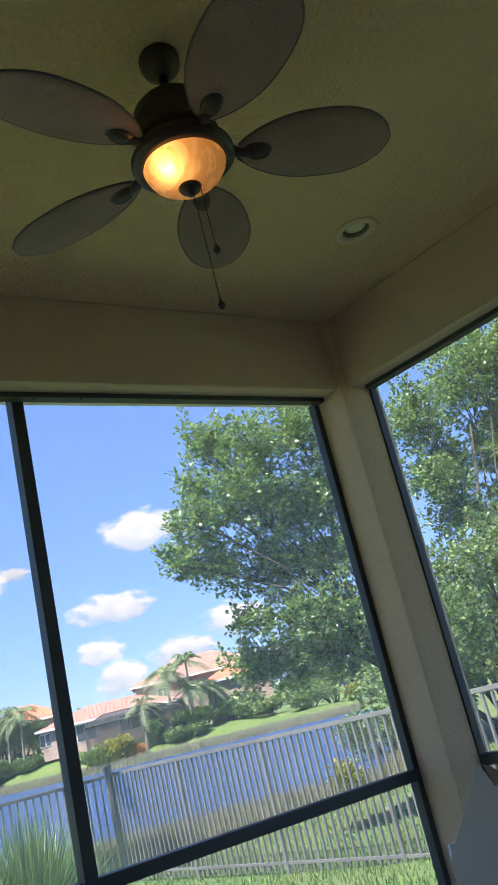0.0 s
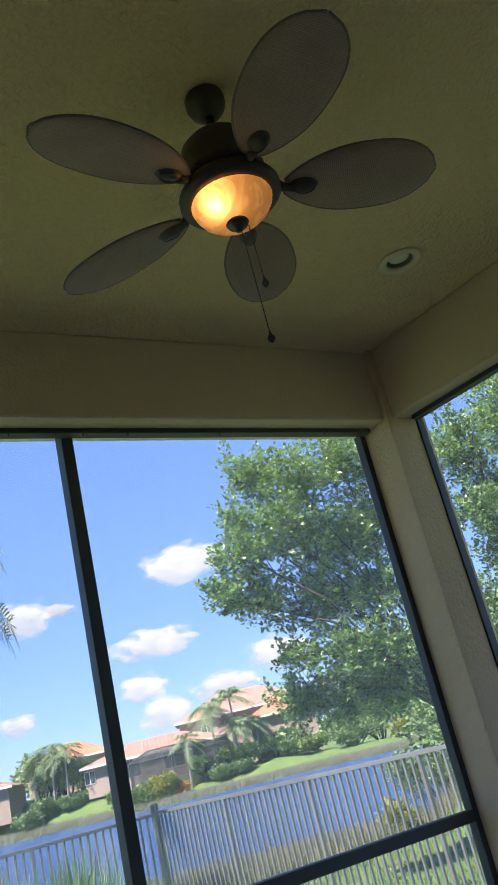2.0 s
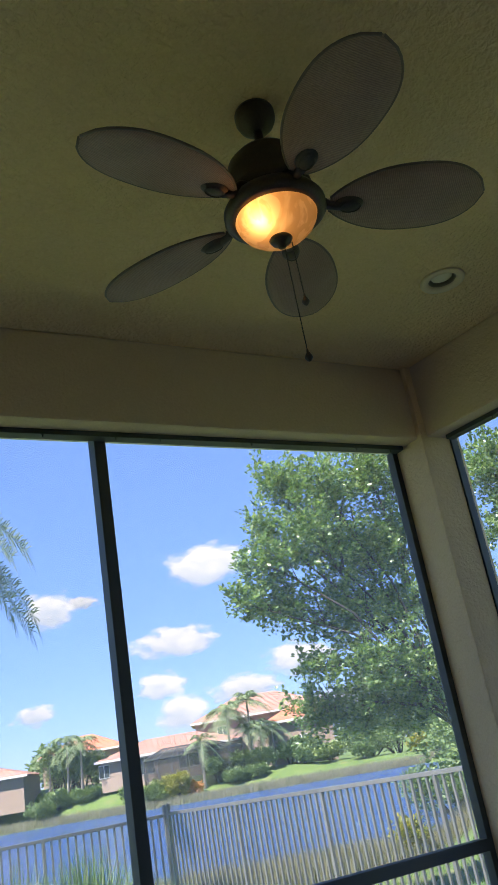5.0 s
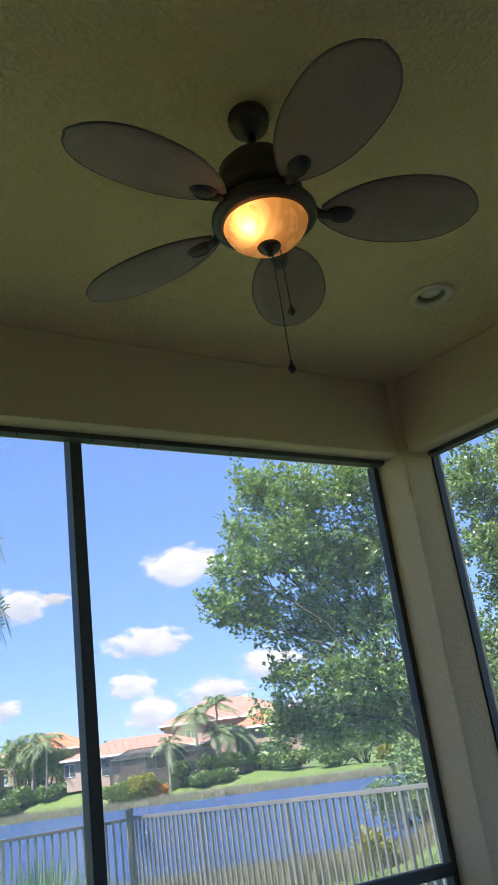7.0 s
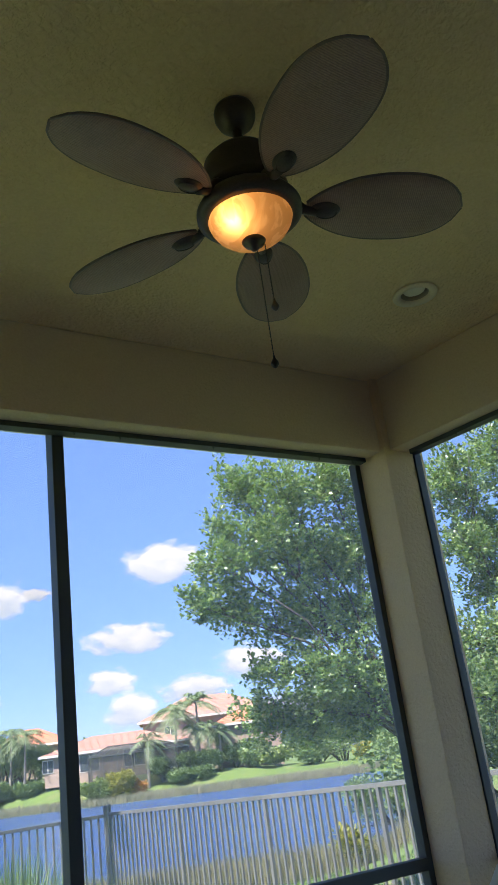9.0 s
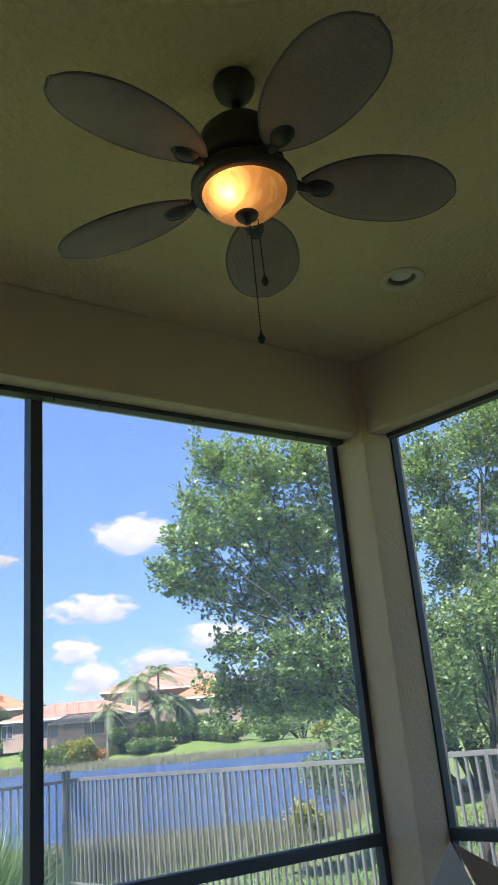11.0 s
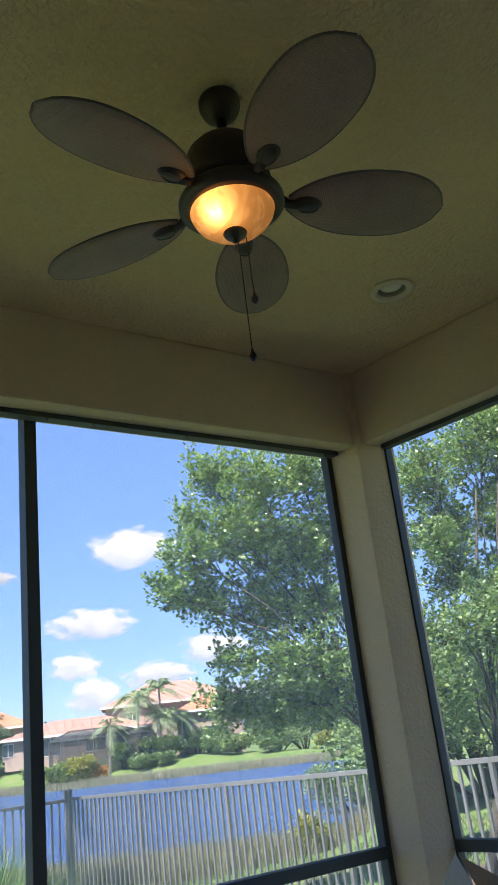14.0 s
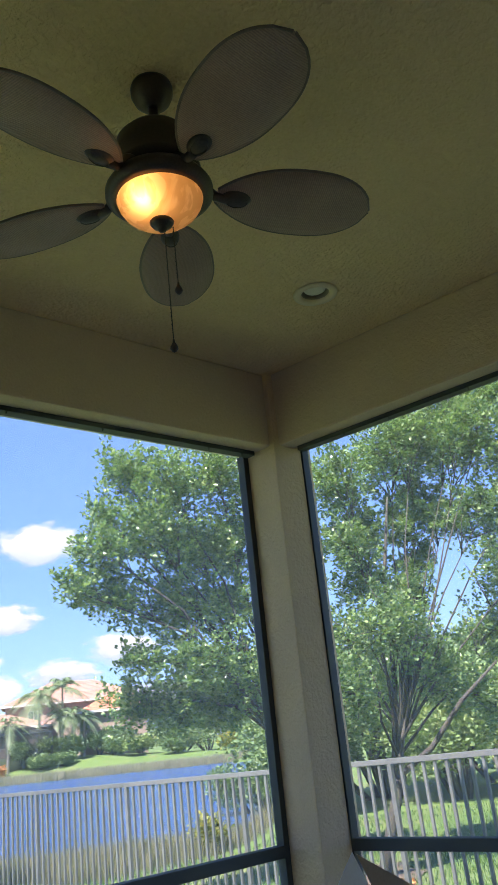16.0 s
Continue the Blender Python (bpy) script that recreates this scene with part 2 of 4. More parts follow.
_l.new(_co.outputs["Object"], _v.inputs["Vector"]), _l.new(_v.outputs[0], _vm.inputs[0]), _l.new(_vm.outputs[0], _vc.inputs[0]), _l.new(_vc.outputs[2], _t.inputs[0])
_mx = _n.new("ShaderNodeMixShader")
_mx.inputs[0].default_value = 0.7
_l.new(_n["Principled BSDF"].outputs[0], _mx.inputs[1]), _l.new(_t.outputs[0], _mx.inputs[2]), _l.new(_mx.outputs[0], _n["Material Output"].inputs[0])
M["bowl"] = m

# lake water: blue with small ripples
m = bpy.data.materials.new("lake_water")
m.use_nodes = True
_n, _l = m.node_tree.nodes, m.node_tree.links
_b = _n["Principled BSDF"]
_b.inputs["Base Color"].default_value, _b.inputs["Roughness"].default_value, _b.inputs["IOR"].default_value = (0.02, 0.06, 0.19, 1), 0.12, 1.33
_co, _w1, _w2, _ad, _bp = _n.new("ShaderNodeTexCoord"), _n.new("ShaderNodeTexNoise"), _n.new("ShaderNodeTexNoise"), _n.new("ShaderNodeMath"), _n.new("ShaderNodeBump")
_w1.inputs["Scale"].default_value, _w2.inputs["Scale"].default_value = 1.6, 6.0
_w1.inputs["Detail"].default_value = 4
for k in (_w1, _w2):
    _l.new(_co.outputs["Object"], k.inputs["Vector"])
_l.new(_w1.outputs[0], _ad.inputs[0]), _l.new(_w2.outputs[0], _ad.inputs[1]), _l.new(_ad.outputs[0], _bp.inputs["Height"])
_bp.inputs["Strength"].default_value, _bp.inputs["Distance"].default_value = 1.0, 0.3
_l.new(_bp.outputs[0], _b.inputs["Normal"])
M["water"] = m


# ---------- mesh helpers ----------
def box(bm, lo, hi, bevel=0.0):
    """An axis-aligned block between two corners."""
    g = bmesh.ops.create_cube(bm, size=1)["verts"]
    c, s = [(a + b) / 2 for a, b in zip(lo, hi)], [abs(b - a) for a, b in zip(lo, hi)]
    bmesh.ops.transform(bm, matrix=Matrix.Translation(c) @ Matrix.Diagonal((*s, 1)), verts=g)
    if bevel:
        bmesh.ops.bevel(bm, geom=list({e for v in g for e in v.link_edges}), offset=bevel, segments=2, affect="EDGES", profile=0.6)
    return bm


def lathe(bm, profile, seg=32, m=Matrix()):
    """Turns (radius, height) pairs about the z axis."""
    rings = []
    for r, z in profile:
        if r < 1e-5:
            rings.append([bm.verts.new(m @ Vector((0, 0, z)))])
        else:
            rings.append([bm.verts.new(m @ Vector((r * math.cos(2 * math.pi * i / seg), r * math.sin(2 * math.pi * i / seg), z))) for i in range(seg)])
    for a, b in zip(rings, rings[1:]):
        for i in range(seg):
            j = (i + 1) % seg
            q = [a[i % len(a)], a[j % len(a)], b[j % len(b)], b[i % len(b)]]
            q = list(dict.fromkeys(q))
            if len(q) > 2:
                bm.faces.new(q)
    bmesh.ops.recalc_face_normals(bm, faces=bm.faces)
    return bm


def tube(bm, pts, radii, seg=8):
    """A round limb through points, tapering."""
    pts = [Vector(p) for p in pts]
    rings = []
    for i, p in enumerate(pts):
        d = (pts[min(i + 1, len(pts) - 1)] - pts[max(i - 1, 0)]).normalized()
        q = d.to_track_quat("Z", "Y")
        rings.append([bm.verts.new(p + q @ Vector((radii[i] * math.cos(2 * math.pi * k / seg), radii[i] * math.sin(2 * math.pi * k / seg), 0))) for k in range(seg)])
    for a, b in zip(rings, rings[1:]):
        for k in range(seg):
            j = (k + 1) % seg
            bm.faces.new((a[k], a[j], b[j], b[k]))
    bm.faces.new(rings[0][::-1]), bm.faces.new(rings[-1])
    return bm


def mesh_of(name, bm, material, smooth=False):
    me = bpy.data.meshes.new(name)
    bm.to_mesh(me)
    bm.free()
    me.materials.append(material)
    if smooth:
        me.polygons.foreach_set("use_smooth", [True] * len(me.polygons))
    return me


def part(name, bm, material, parent, label="", smooth=False):
    """Links a bmesh as one mesh object under a thing or a part."""
    ob = new(name, mesh_of(name, bm, material, smooth))
    ob.parent = parent
    if label:
        tagged(ob, label)
    return ob


def piece(name, mesh, parent, m):
    """One more object on a shared mesh."""
    ob = new(name, mesh)
    ob.parent = parent
    ob.matrix_basis = m
    return ob


def thing(name, place, label, category, group="", kind=""):
    ob = new(name)
    ob.matrix_basis = place
    return tagged(ob, label, category, group, kind)


def whole(name, bm, material, label, category, kind="", smooth=False):
    return tagged(new(name, mesh_of(name, bm, material, smooth)), label, category, "", kind)


def quads(name, verts, faces, material):
    me = bpy.data.meshes.new(name)
    me.from_pydata(verts, [], faces)
    me.materials.append(material)
    return me


# ---------- the porch shell ----------
CEIL, HEAD, RAIL = 3.26, 2.85, 0.918
CAN, HOLE = (-0.375, -0.753), 0.0645
SIDE_TURN = 7.0      # the side wall opens this many degrees wider than square
bm = box(bmesh.new(), (-5.45, -4.95, CEIL), (CAN[0] - HOLE, 0.30, CEIL + 0.16))
box(bm, (CAN[0] + HOLE, -4.95, CEIL), (0.95, 0.30, CEIL + 0.16))
box(bm, (CAN[0] - HOLE, -4.95, CEIL), (CAN[0] + HOLE, CAN[1] - HOLE, CEIL + 0.16))
box(bm, (CAN[0] - HOLE, CAN[1] + HOLE, CEIL), (CAN[0] + HOLE, 0.30, CEIL + 0.16))
whole("ceiling", bm, M["ceiling"], "tan painted knock-down stucco porch ceiling", "ceiling", "structure")
bm = box(bmesh.new(), (-5.45, -4.95, -0.11), (0.95, 0.28, 0.0), 0.008)
whole("floor", bm, M["floor"], "plain concrete porch floor slab", "floor", "structure")
# front beam and right beam, set a little back from the corner column
bm = box(bmesh.new(), (-5.2, 0.03, HEAD), (0.012, 0.188, CEIL), 0.012)
whole("wall_north", bm, M["wall"], "taupe stucco beam above the lake-side screen", "wall", "structure")
bm = box(bmesh.new(), (0.04, -3.4, HEAD), (0.192, 0.004, CEIL), 0.012)
whole("wall_east", bm, M["wall"], "taupe stucco beam above the side screen", "wall", "structure").rotation_euler[2] = radians(SIDE_TURN)
bm = box(bmesh.new(), (0.0, 0.0, 0.0), (0.268, 0.268, CEIL), 0.007)
whole("corner_column", bm, M["column"], "taupe stucco corner column between two screens", "column", "structure")
bm = box(bmesh.new(), (0.0, -4.95, 0.0), (0.268, -3.4, CEIL), 0.01)
whole("wall_east_return", bm, M["wall"], "taupe stucco wall beside the side screen", "wall", "structure").rotation_euler[2] = radians(SIDE_TURN)
bm = box(bmesh.new(), (-5.45, -4.95, 0.0), (-5.2, 0.268, CEIL), 0.01)
whole("wall_west", bm, M["wall"], "taupe stucco end wall of the porch", "wall", "structure")
# closing wall out of view; its cream tone serves as a reflector
bm = box(bmesh.new(), (-5.2, -4.95, 0.0), (0.72, -4.70, CEIL), 0.01)
whole("wall_south", bm, M["bounce_cream"], "plain house wall out of view, cream to bounce light", "wall", "structure")


def screen_bar(lo, hi, parent, name):
    return part(name, box(bmesh.new(), lo, hi, 0.003), M["bronze"], parent)


def screws(parent, places, axis):
    """Small screw heads along a frame member."""
    me = mesh_of("screw", lathe(bmesh.new(), [(0.0, 0.012), (0.0032, 0.011), (0.004, 0.002), (0.006, 0.0)], 8), M["bronze"])
    for p in places:
        piece("screw", me, parent, Matrix.Translation(p) @ (pose(0, 0, 0, 180) if axis == "z" else pose(0, 0, 0, 90)))


# lake-side screen
win = thing("window_1", pose(0, 0, 0), "bronze aluminium insect-screen frame facing the lake", "screen", "", "structure")
FY0, FY1 = 0.205, 0.262
screen_bar((-5.2, 0.128, HEAD - 0.024), (-0.022, 0.185, HEAD), win, "head_bar")
screen_bar((-0.034, FY0 + 0.002, 0.04), (0.0, FY1 - 0.002, HEAD), win, "jamb")
screen_bar((-5.2, FY0 + 0.002, 0.04), (-5.166, FY1 - 0.002, HEAD), win, "jamb")
for x in (-1.685, -3.41):
    screen_bar((x - 0.026, FY0 - 0.018, 0.04), (x + 0.026, FY1, HEAD + 0.03), win, "mullion")
for a, b in ((-5.166, -3.436), (-3.384, -1.711), (-1.659, -0.034)):
    screen_bar((a, FY0, RAIL - 0.026), (b, FY1 - 0.004, RAIL + 0.026), win, "mid_rail")
    bm = box(bmesh.new(), (a, FY1 - 0.012, 0.04), (b, FY1 - 0.010, HEAD + 0.03))
    part("mesh_panel", bm, M["screen"], win, "fine grey insect screen").visible_shadow = False
screen_bar((-5.2, FY0, 0.0), (0.0, FY1, 0.04), win, "sill_bar")
screws(win, [(x, 0.134, HEAD - 0.0242) for x in (-4.6, -4.1, -3.5, -3.0, -2.5, -1.95, -1.63, -1.42, -0.95, -0.33, -0.11)], "z")
# side screen
FX0, FX1 = 0.190, 0.247
win = thing("window_2", pose(0, 0, 0, 0, 0, SIDE_TURN), "bronze aluminium insect-screen frame facing the side lawn", "screen", "", "structure")
screen_bar((0.134, -3.4, HEAD - 0.024), (0.188, -0.05, HEAD), win, "head_bar")
screen_bar((FX0 + 0.002, -0.034, 0.04), (FX1 - 0.002, 0.0, HEAD + 0.02), win, "jamb")
screen_bar((FX0 + 0.002, -3.4, 0.04), (FX1 - 0.002, -3.366, HEAD + 0.02), win, "jamb")
screen_bar((FX0 - 0.018, -1.726, 0.04), (FX1, -1.674, HEAD + 0.03), win, "mullion")
for a, b in ((-3.366, -1.726), (-1.674, -0.034)):
    screen_bar((FX0, a, RAIL - 0.026), (FX1 - 0.004, b, RAIL + 0.026), win, "mid_rail")
    bm = box(bmesh.new(), (FX1 - 0.012, a, 0.04), (FX1 - 0.010, b, HEAD + 0.03))
    part("mesh_panel", bm, M["screen"], win, "fine grey insect screen").visible_shadow = False
screen_bar((FX0, -3.4, 0.0), (FX1, 0.0, 0.04), win, "sill_bar")
screws(win, [(FX0 + 0.003, -0.018, z) for z in (2.72, 2.3, 1.9, 1.5)], "x")
screws(win, [(0.140, y, HEAD - 0.0242) for y in (-0.35, -0.62, -1.05, -1.6, -2.2)], "z")

# roof eave outside: soffit, fascia and gutter with its end at the corner
bm = box(bmesh.new(), (-5.9, 0.19, 3.085), (0.74, 0.78, 3.125))
whole("eave_soffit", bm, M["gutter"], "cream painted soffit under the roof eave", "soffit", "structure")
bm = box(bmesh.new(), (0.194, -4.9, 3.087), (0.68, 0.06, 3.121))
whole("eave_soffit", bm, M["gutter"], "cream painted soffit under the roof eave", "soffit", "structure").rotation_euler[2] = radians(SIDE_TURN)
bm = box(bmesh.new(), (-6.0, -5.0, CEIL + 0.17), (1.4, 0.92, CEIL + 0.28))
whole("roof_deck", bm, M["roof_pink"], "flat roof deck covering the porch", "roof", "structure")


# ---------- ceiling fan ----------
FAN = (-1.675, -1.36)
fan = thing("ceiling_fan", pose(FAN[0], FAN[1], CEIL), "dark bronze ceiling fan with five brown woven palm-leaf blades", "ceiling fan")
part("canopy", lathe(bmesh.new(), [(0.0, 0.0), (0.058, 0.0), (0.062, -0.012), (0.061, -0.034), (0.052, -0.056), (0.034, -0.074), (0.022, -0.080), (0.0, -0.080)], 40), M["fan_metal"], fan, "", True)
part("downrod", lathe(bmesh.new(), [(0.0, -0.07), (0.014, -0.07), (0.014, -0.150), (0.030, -0.155), (0.034, -0.172), (0.0, -0.172)], 24), M["fan_metal"], fan, "", True)
part("motor_housing", lathe(bmesh.new(), [(0.0, -0.160), (0.045, -0.160), (0.088, -0.178), (0.112, -0.205), (0.118, -0.250), (0.114, -0.290), (0.122, -0.300), (0.122, -0.318), (0.096, -0.330), (0.0, -0.330)], 48), M["fan_metal"], fan, "", True)
ring = part("light_ring", lathe(bmesh.new(), [(0.0, -0.326), (0.104, -0.326), (0.136, -0.345), (0.150, -0.368), (0.150, -0.384), (0.140, -0.394), (0.122, -0.398), (0.116, -0.390), (0.0, -0.388)], 48), M["fan_metal"], fan, "ribbed bronze light ring", True)
bowl = part("glass_bowl", lathe(bmesh.new(), [(0.117, -0.390), (0.120, -0.398), (0.115, -0.414), (0.103, -0.433), (0.082, -0.451), (0.054, -0.463), (0.020, -0.469), (0.0, -0.470)], 48), M["bowl"], fan, "glowing amber alabaster glass bowl", True)
part("finial", lathe(bmesh.new(), [(0.0, -0.462), (0.030, -0.464), (0.034, -0.470), (0.028, -0.480), (0.014, -0.487), (0.010, -0.497), (0.0, -0.500)], 24), M["fan_metal"], fan, "", True)


def blade_mesh():
    """A cupped leaf outline with a thin woven body, along +x."""
    bm = bmesh.new()
    n, k = 26, 8
    grid = {}
    for side, z0 in (("a", 0.0), ("b", -0.006)):
        for i in range(n + 1):
            u = i / n
            x = 0.165 + 0.468 * u
            half = 0.119 * max(0.0, 1 - abs(2 * (u * 0.97 + 0.03) ** 1.22 - 1) ** 2.4) ** 0.6
            half = max(half, 0.012 if i < n // 2 else 0.003)
            for j in range(k + 1):
                v = 2 * j / k - 1
                sag = -0.010 * u * u - 0.012 * (1 - v * v) * math.sin(math.pi * u)
                grid[side, i, j] = bm.verts.new((x, v * half, z0 + sag))
    for i in range(n):
        for j in range(k):
            bm.faces.new([grid["a", i, j], grid["a", i + 1, j], grid["a", i + 1, j + 1], grid["a", i, j + 1]])
            bm.faces.new([grid["b", i, j], grid["b", i, j + 1], grid["b", i + 1, j + 1], grid["b", i + 1, j]])
        for j in (0, k):
            bm.faces.new([grid["a", i, j], grid["b", i, j], grid["b", i + 1, j], grid["a", i + 1, j]])
    for i in (0, n):
        for j in range(k):
            bm.faces.new([grid["a", i, j], grid["a", i, j + 1], grid["b", i, j + 1], grid["b", i, j]])
    bmesh.ops.recalc_face_normals(bm, faces=bm.faces)
    rim = bmesh.new()
    for j in (0, k):
        tube(rim, [grid["a", i, j].co + Vector((0, 0, -0.003)) for i in range(0, n + 1)], [0.0042] * (n + 1), 6)
    return mesh_of("blade", bm, M["blade"], True), mesh_of("blade_rim", rim, M["blade_rim"], True)


BLADE, RIM = blade_mesh()
bm = bmesh.new()
tube(bm, [(0.095, 0, 0.045), (0.13, 0, 0.028), (0.160, 0, -0.006), (0.195, 0, -0.016)], [0.018, 0.015, 0.014, 0.013], 10)
lathe(bm, [(0.0, -0.026), (0.35, -0.025), (0.7, -0.021), (0.92, -0.014), (1.0, -0.006), (1.0, -0.002)], 24, Matrix.Translation((0.222, 0, 0)) @ Matrix.Diagonal((0.046, 0.030, 1, 1)))
lathe(bm, [(0.62, -0.0225), (0.66, -0.0255), (0.72, -0.0205)], 24, Matrix.Translation((0.222, 0, 0)) @ Matrix.Diagonal((0.046, 0.030, 1, 1)))
IRON = mesh_of("blade_iron", bm, M["fan_metal"], True)
for i in range(5):
    b = piece("blade", BLADE, fan, pose(0, 0, -0.362, 0, 0, -25 + 72 * i) @ pose(0, 0, 0, -12, 0, 0))
    tagged(b, "woven brown palm-leaf fan blade")
    piece("blade_rim", RIM, b, Matrix())
    piece("blade_iron", IRON, b, pose(0, 0, 0, 3))
for x, y, length in ((0.012, 0.006, 0.33), (0.020, -0.022, 0.17)):
    bm = tube(bmesh.new(), [(x, y, -0.49), (x * 1.1, y, -0.49 - length)], [0.0014, 0.0014], 6)
    for j in range(int(length / 0.012)):
        bmesh.ops.create_icosphere(bm, subdivisions=1, radius=0.0022, matrix=Matrix.Translation((x, y, -0.49 - 0.012 * j)))
    ch = part("pull_chain", bm, M["fan_metal"], fan)
    part("chain_fob", lathe(bmesh.new(), [(0.0, 0.0), (0.003, -0.002), (0.0035, -0.010), (0.010, -0.022), (0.011, -0.028), (0.006, -0.036), (0.0, -0.040)], 14, Matrix.Translation((x * 1.1, y, -0.49 - length))), M["fan_metal"], ch, "", True)
lamp = new("bulb_light", bpy.data.lights.new("bulb_light", "POINT"))
lamp.data.energy, lamp.data.color, lamp.data.shadow_soft_size = 0.11, (1.0, 0.62, 0.29), 0.012
lamp.location = (FAN[0] - 0.070, FAN[1] - 0.027, CEIL - 0.424)

# ---------- recessed downlight ----------
can = thing("recessed_light", pose(CAN[0], CAN[1], CEIL), "white recessed ceiling downlight, switched off", "downlight")
part("trim_ring", lathe(bmesh.new(), [(0.062, 0.004), (0.063, -0.003), (0.071, -0.012), (0.088, -0.013), (0.098, -0.009), (0.100, -0.003), (0.094, -0.001)], 40), M["can_white"], can, "", True)
part("baffle", lathe(bmesh.new(), [(0.062, 0.002), (0.060, 0.015), (0.0615, 0.018), (0.058, 0.030), (0.0595, 0.033), (0.055, 0.048), (0.055, 0.11), (0.0, 0.11)], 40), M["can_shade"], can, "stepped baffle with recess shade in its colour", True)
part("lamp_face", lathe(bmesh.new(), [(0.050, 0.045), (0.050, 0.022), (0.047, 0.015), (0.036, 0.010), (0.018, 0.007), (0.0, 0.006)], 32), M["can_lens"], can, "frosted lamp face", True)

# ---------- ground, lake ----------
EYE0 = Vector((-2.92, -2.86))
AHEAD, SIDE = Vector((0.45, 0.893)), Vector((0.893, -0.45))
WATER_Z = -1.1


def step(a, b, x):
    u = min(1.0, max(0.0, (x - a) / (b - a)))
    return u * u * (3 - 2 * u)


def ground_z(x, y):
    """Lawn by the house, a bank down to the lake, its bed, and the far bank."""
    d = Vector((x, y)) - EYE0
    s, u = d.dot(AHEAD), d.dot(SIDE)
    near = -0.12 - 0.18 * step(3.5, 6.5, s) - 0.24 * step(6.0, 13.5, s) - 0.36 * step(13.0, 20.5, s) - 1.4 * step(20.0, 25.0, s)
    w = s + 0.39 * max(-40.0, min(30.0, u)) - 2.5
    far = -2.4 + 1.35 * step(80.5, 86.8, w) + (2.35 - 0.07 * max(-24.0, min(20.0, u))) * step(86.5, 98.0, w)
    lake = near if s < 48 else far
    dry = -0.12 - 0.18 * step(3.5, 6.5, s) - 0.12 * step(6, 14, s) + 1.4 * step(60, 98, s)
    k = step(0.225 * s, 0.285 * s + 0.2, u)
    return lake * (1 - k) + dry * k + 0.03 * noise.noise((x * 0.3, y * 0.3, 0))


def sheet():
    """One ground sheet, fine near the house and coarse far off."""
    def ticks():
        t, out, w = 0.0, [0.0], 0.7
        while t < 3500:
            t += w
            w *= 1.045 if t < 110 else 1.4
            out.append(t)
        return [-a for a in out[:0:-1]] + out
    xs = [t + 2 for t in ticks()]
    ys = [t + 4 for t in ticks()]
    n = len(ys)
    vs = []
    for x in xs:
        for y in ys:
            z = ground_z(x, y)
            if -5.6 < x < 0.4 and -5.2 < y < 0.4:
                z = -0.2
            vs.append((x, y, z))
    fs = [(i * n + j, (i + 1) * n + j, (i + 1) * n + j + 1, i * n + j + 1) for i in range(len(xs) - 1) for j in range(n - 1)]
    return quads("ground", vs, fs, M["ground"])


tagged(new("ground", sheet()), "green lawn sloping down to a lake", "ground", "", "structure")
bm = bmesh.new()
q = [EYE0 + AHEAD * s + SIDE * u for s, u in ((18.5, -260), (18.5, 60), (90, 60), (112, -260))]
bm.faces.new([bm.verts.new((p.x, p.y, WATER_Z)) for p in q])
whole("water", bm, M["water"], "rippled blue lake water", "lake", "structure")


def blades(name, spots, height, width, lean, material, label, category, rng):
    """Many upright grass blades, each a bent strip."""
    vs, fs = [], []
    for x, y in spots:
        z = ground_z(x, y) - 0.02
        h, a, b = height * rng.uniform(0.55, 1.15), rng.uniform(0, 6.28), rng.uniform(0, 6.28)
        w, k = width * rng.uniform(0.6, 1.2), lean * rng.uniform(0.2, 1.0) * h
        dx, dy, ex, ey = math.cos(a) * w / 2, math.sin(a) * w / 2, math.cos(b) * k, math.sin(b) * k
        i = len(vs)
        vs += [(x - dx, y - dy, z), (x + dx, y + dy, z), (x + dx * 0.8 + ex * 0.35, y + dy * 0.8 + ey * 0.35, z + h * 0.6), (x - dx * 0.8 + ex * 0.35, y - dy * 0.8 + ey * 0.35, z + h * 0.6), (x + ex, y + ey, z + h)]
        fs += [(i, i + 1, i + 2, i + 3), (i + 3, i + 2, i + 4)]
    return tagged(new(name, quads(name, vs, fs, material)), label, category, "", "stuff")


rng = random.Random(4)
# lawn between the porch and past the fence, where it is seen
spots = []
while len(spots) < 60000:
    x, y = rng.uniform(-1.0, 15.0), rng.uniform(0.4, 14.0)
    s = (Vector((x, y)) - EYE0).dot(AHEAD)
    if s < 17 and not (x < 0.6 and y < 0.6) and rng.random() < 1.2 - s / 20:
        spots.append((x, y))
blades("lawn_grass", spots, 0.085, 0.012, 0.6, M["grass"], "short green lawn grass", "grass", rng)
spots = []
while len(spots) < 46000:
    s, u = rng.uniform(13.0, 22.0), rng.uniform(-9, 6.5)
    edge = 13.6 + 0.95 * max(0.0, u)
    if rng.random() < step(edge, edge + 1.6, s) and u < 0.30 * s:
        p = EYE0 + AHEAD * s + SIDE * u
        spots.append((p.x, p.y))
blades("bank_reeds", spots, 0.46, 0.013, 0.6, M["reed"], "tall brownish grass and reeds on the near bank", "reeds", rng)
spots = []
while len(spots) < 42000:
    u = rng.uniform(-45, 30)
    s = 89.7 - 0.39 * max(-40.0, u) + rng.gauss(0, 0.7)
    p = EYE0 + AHEAD * s + SIDE * u
    spots.append((p.x, p.y))
blades("shore_reeds", spots, 0.8, 0.03, 0.3, M["reed_pale"], "pale reeds along the far shore", "reeds", rng)


# ---------- fence ----------
PICKET = mesh_of("picket", box(bmesh.new(), (-0.0125, -0.0125, 0.05), (0.0125, 0.0125, 1.485)), M["fence"])
FPOST = mesh_of("post", box(bmesh.new(), (-0.021, -0.021, -0.3), (0.021, 0.021, 1.474), 0.003), M["fence"])
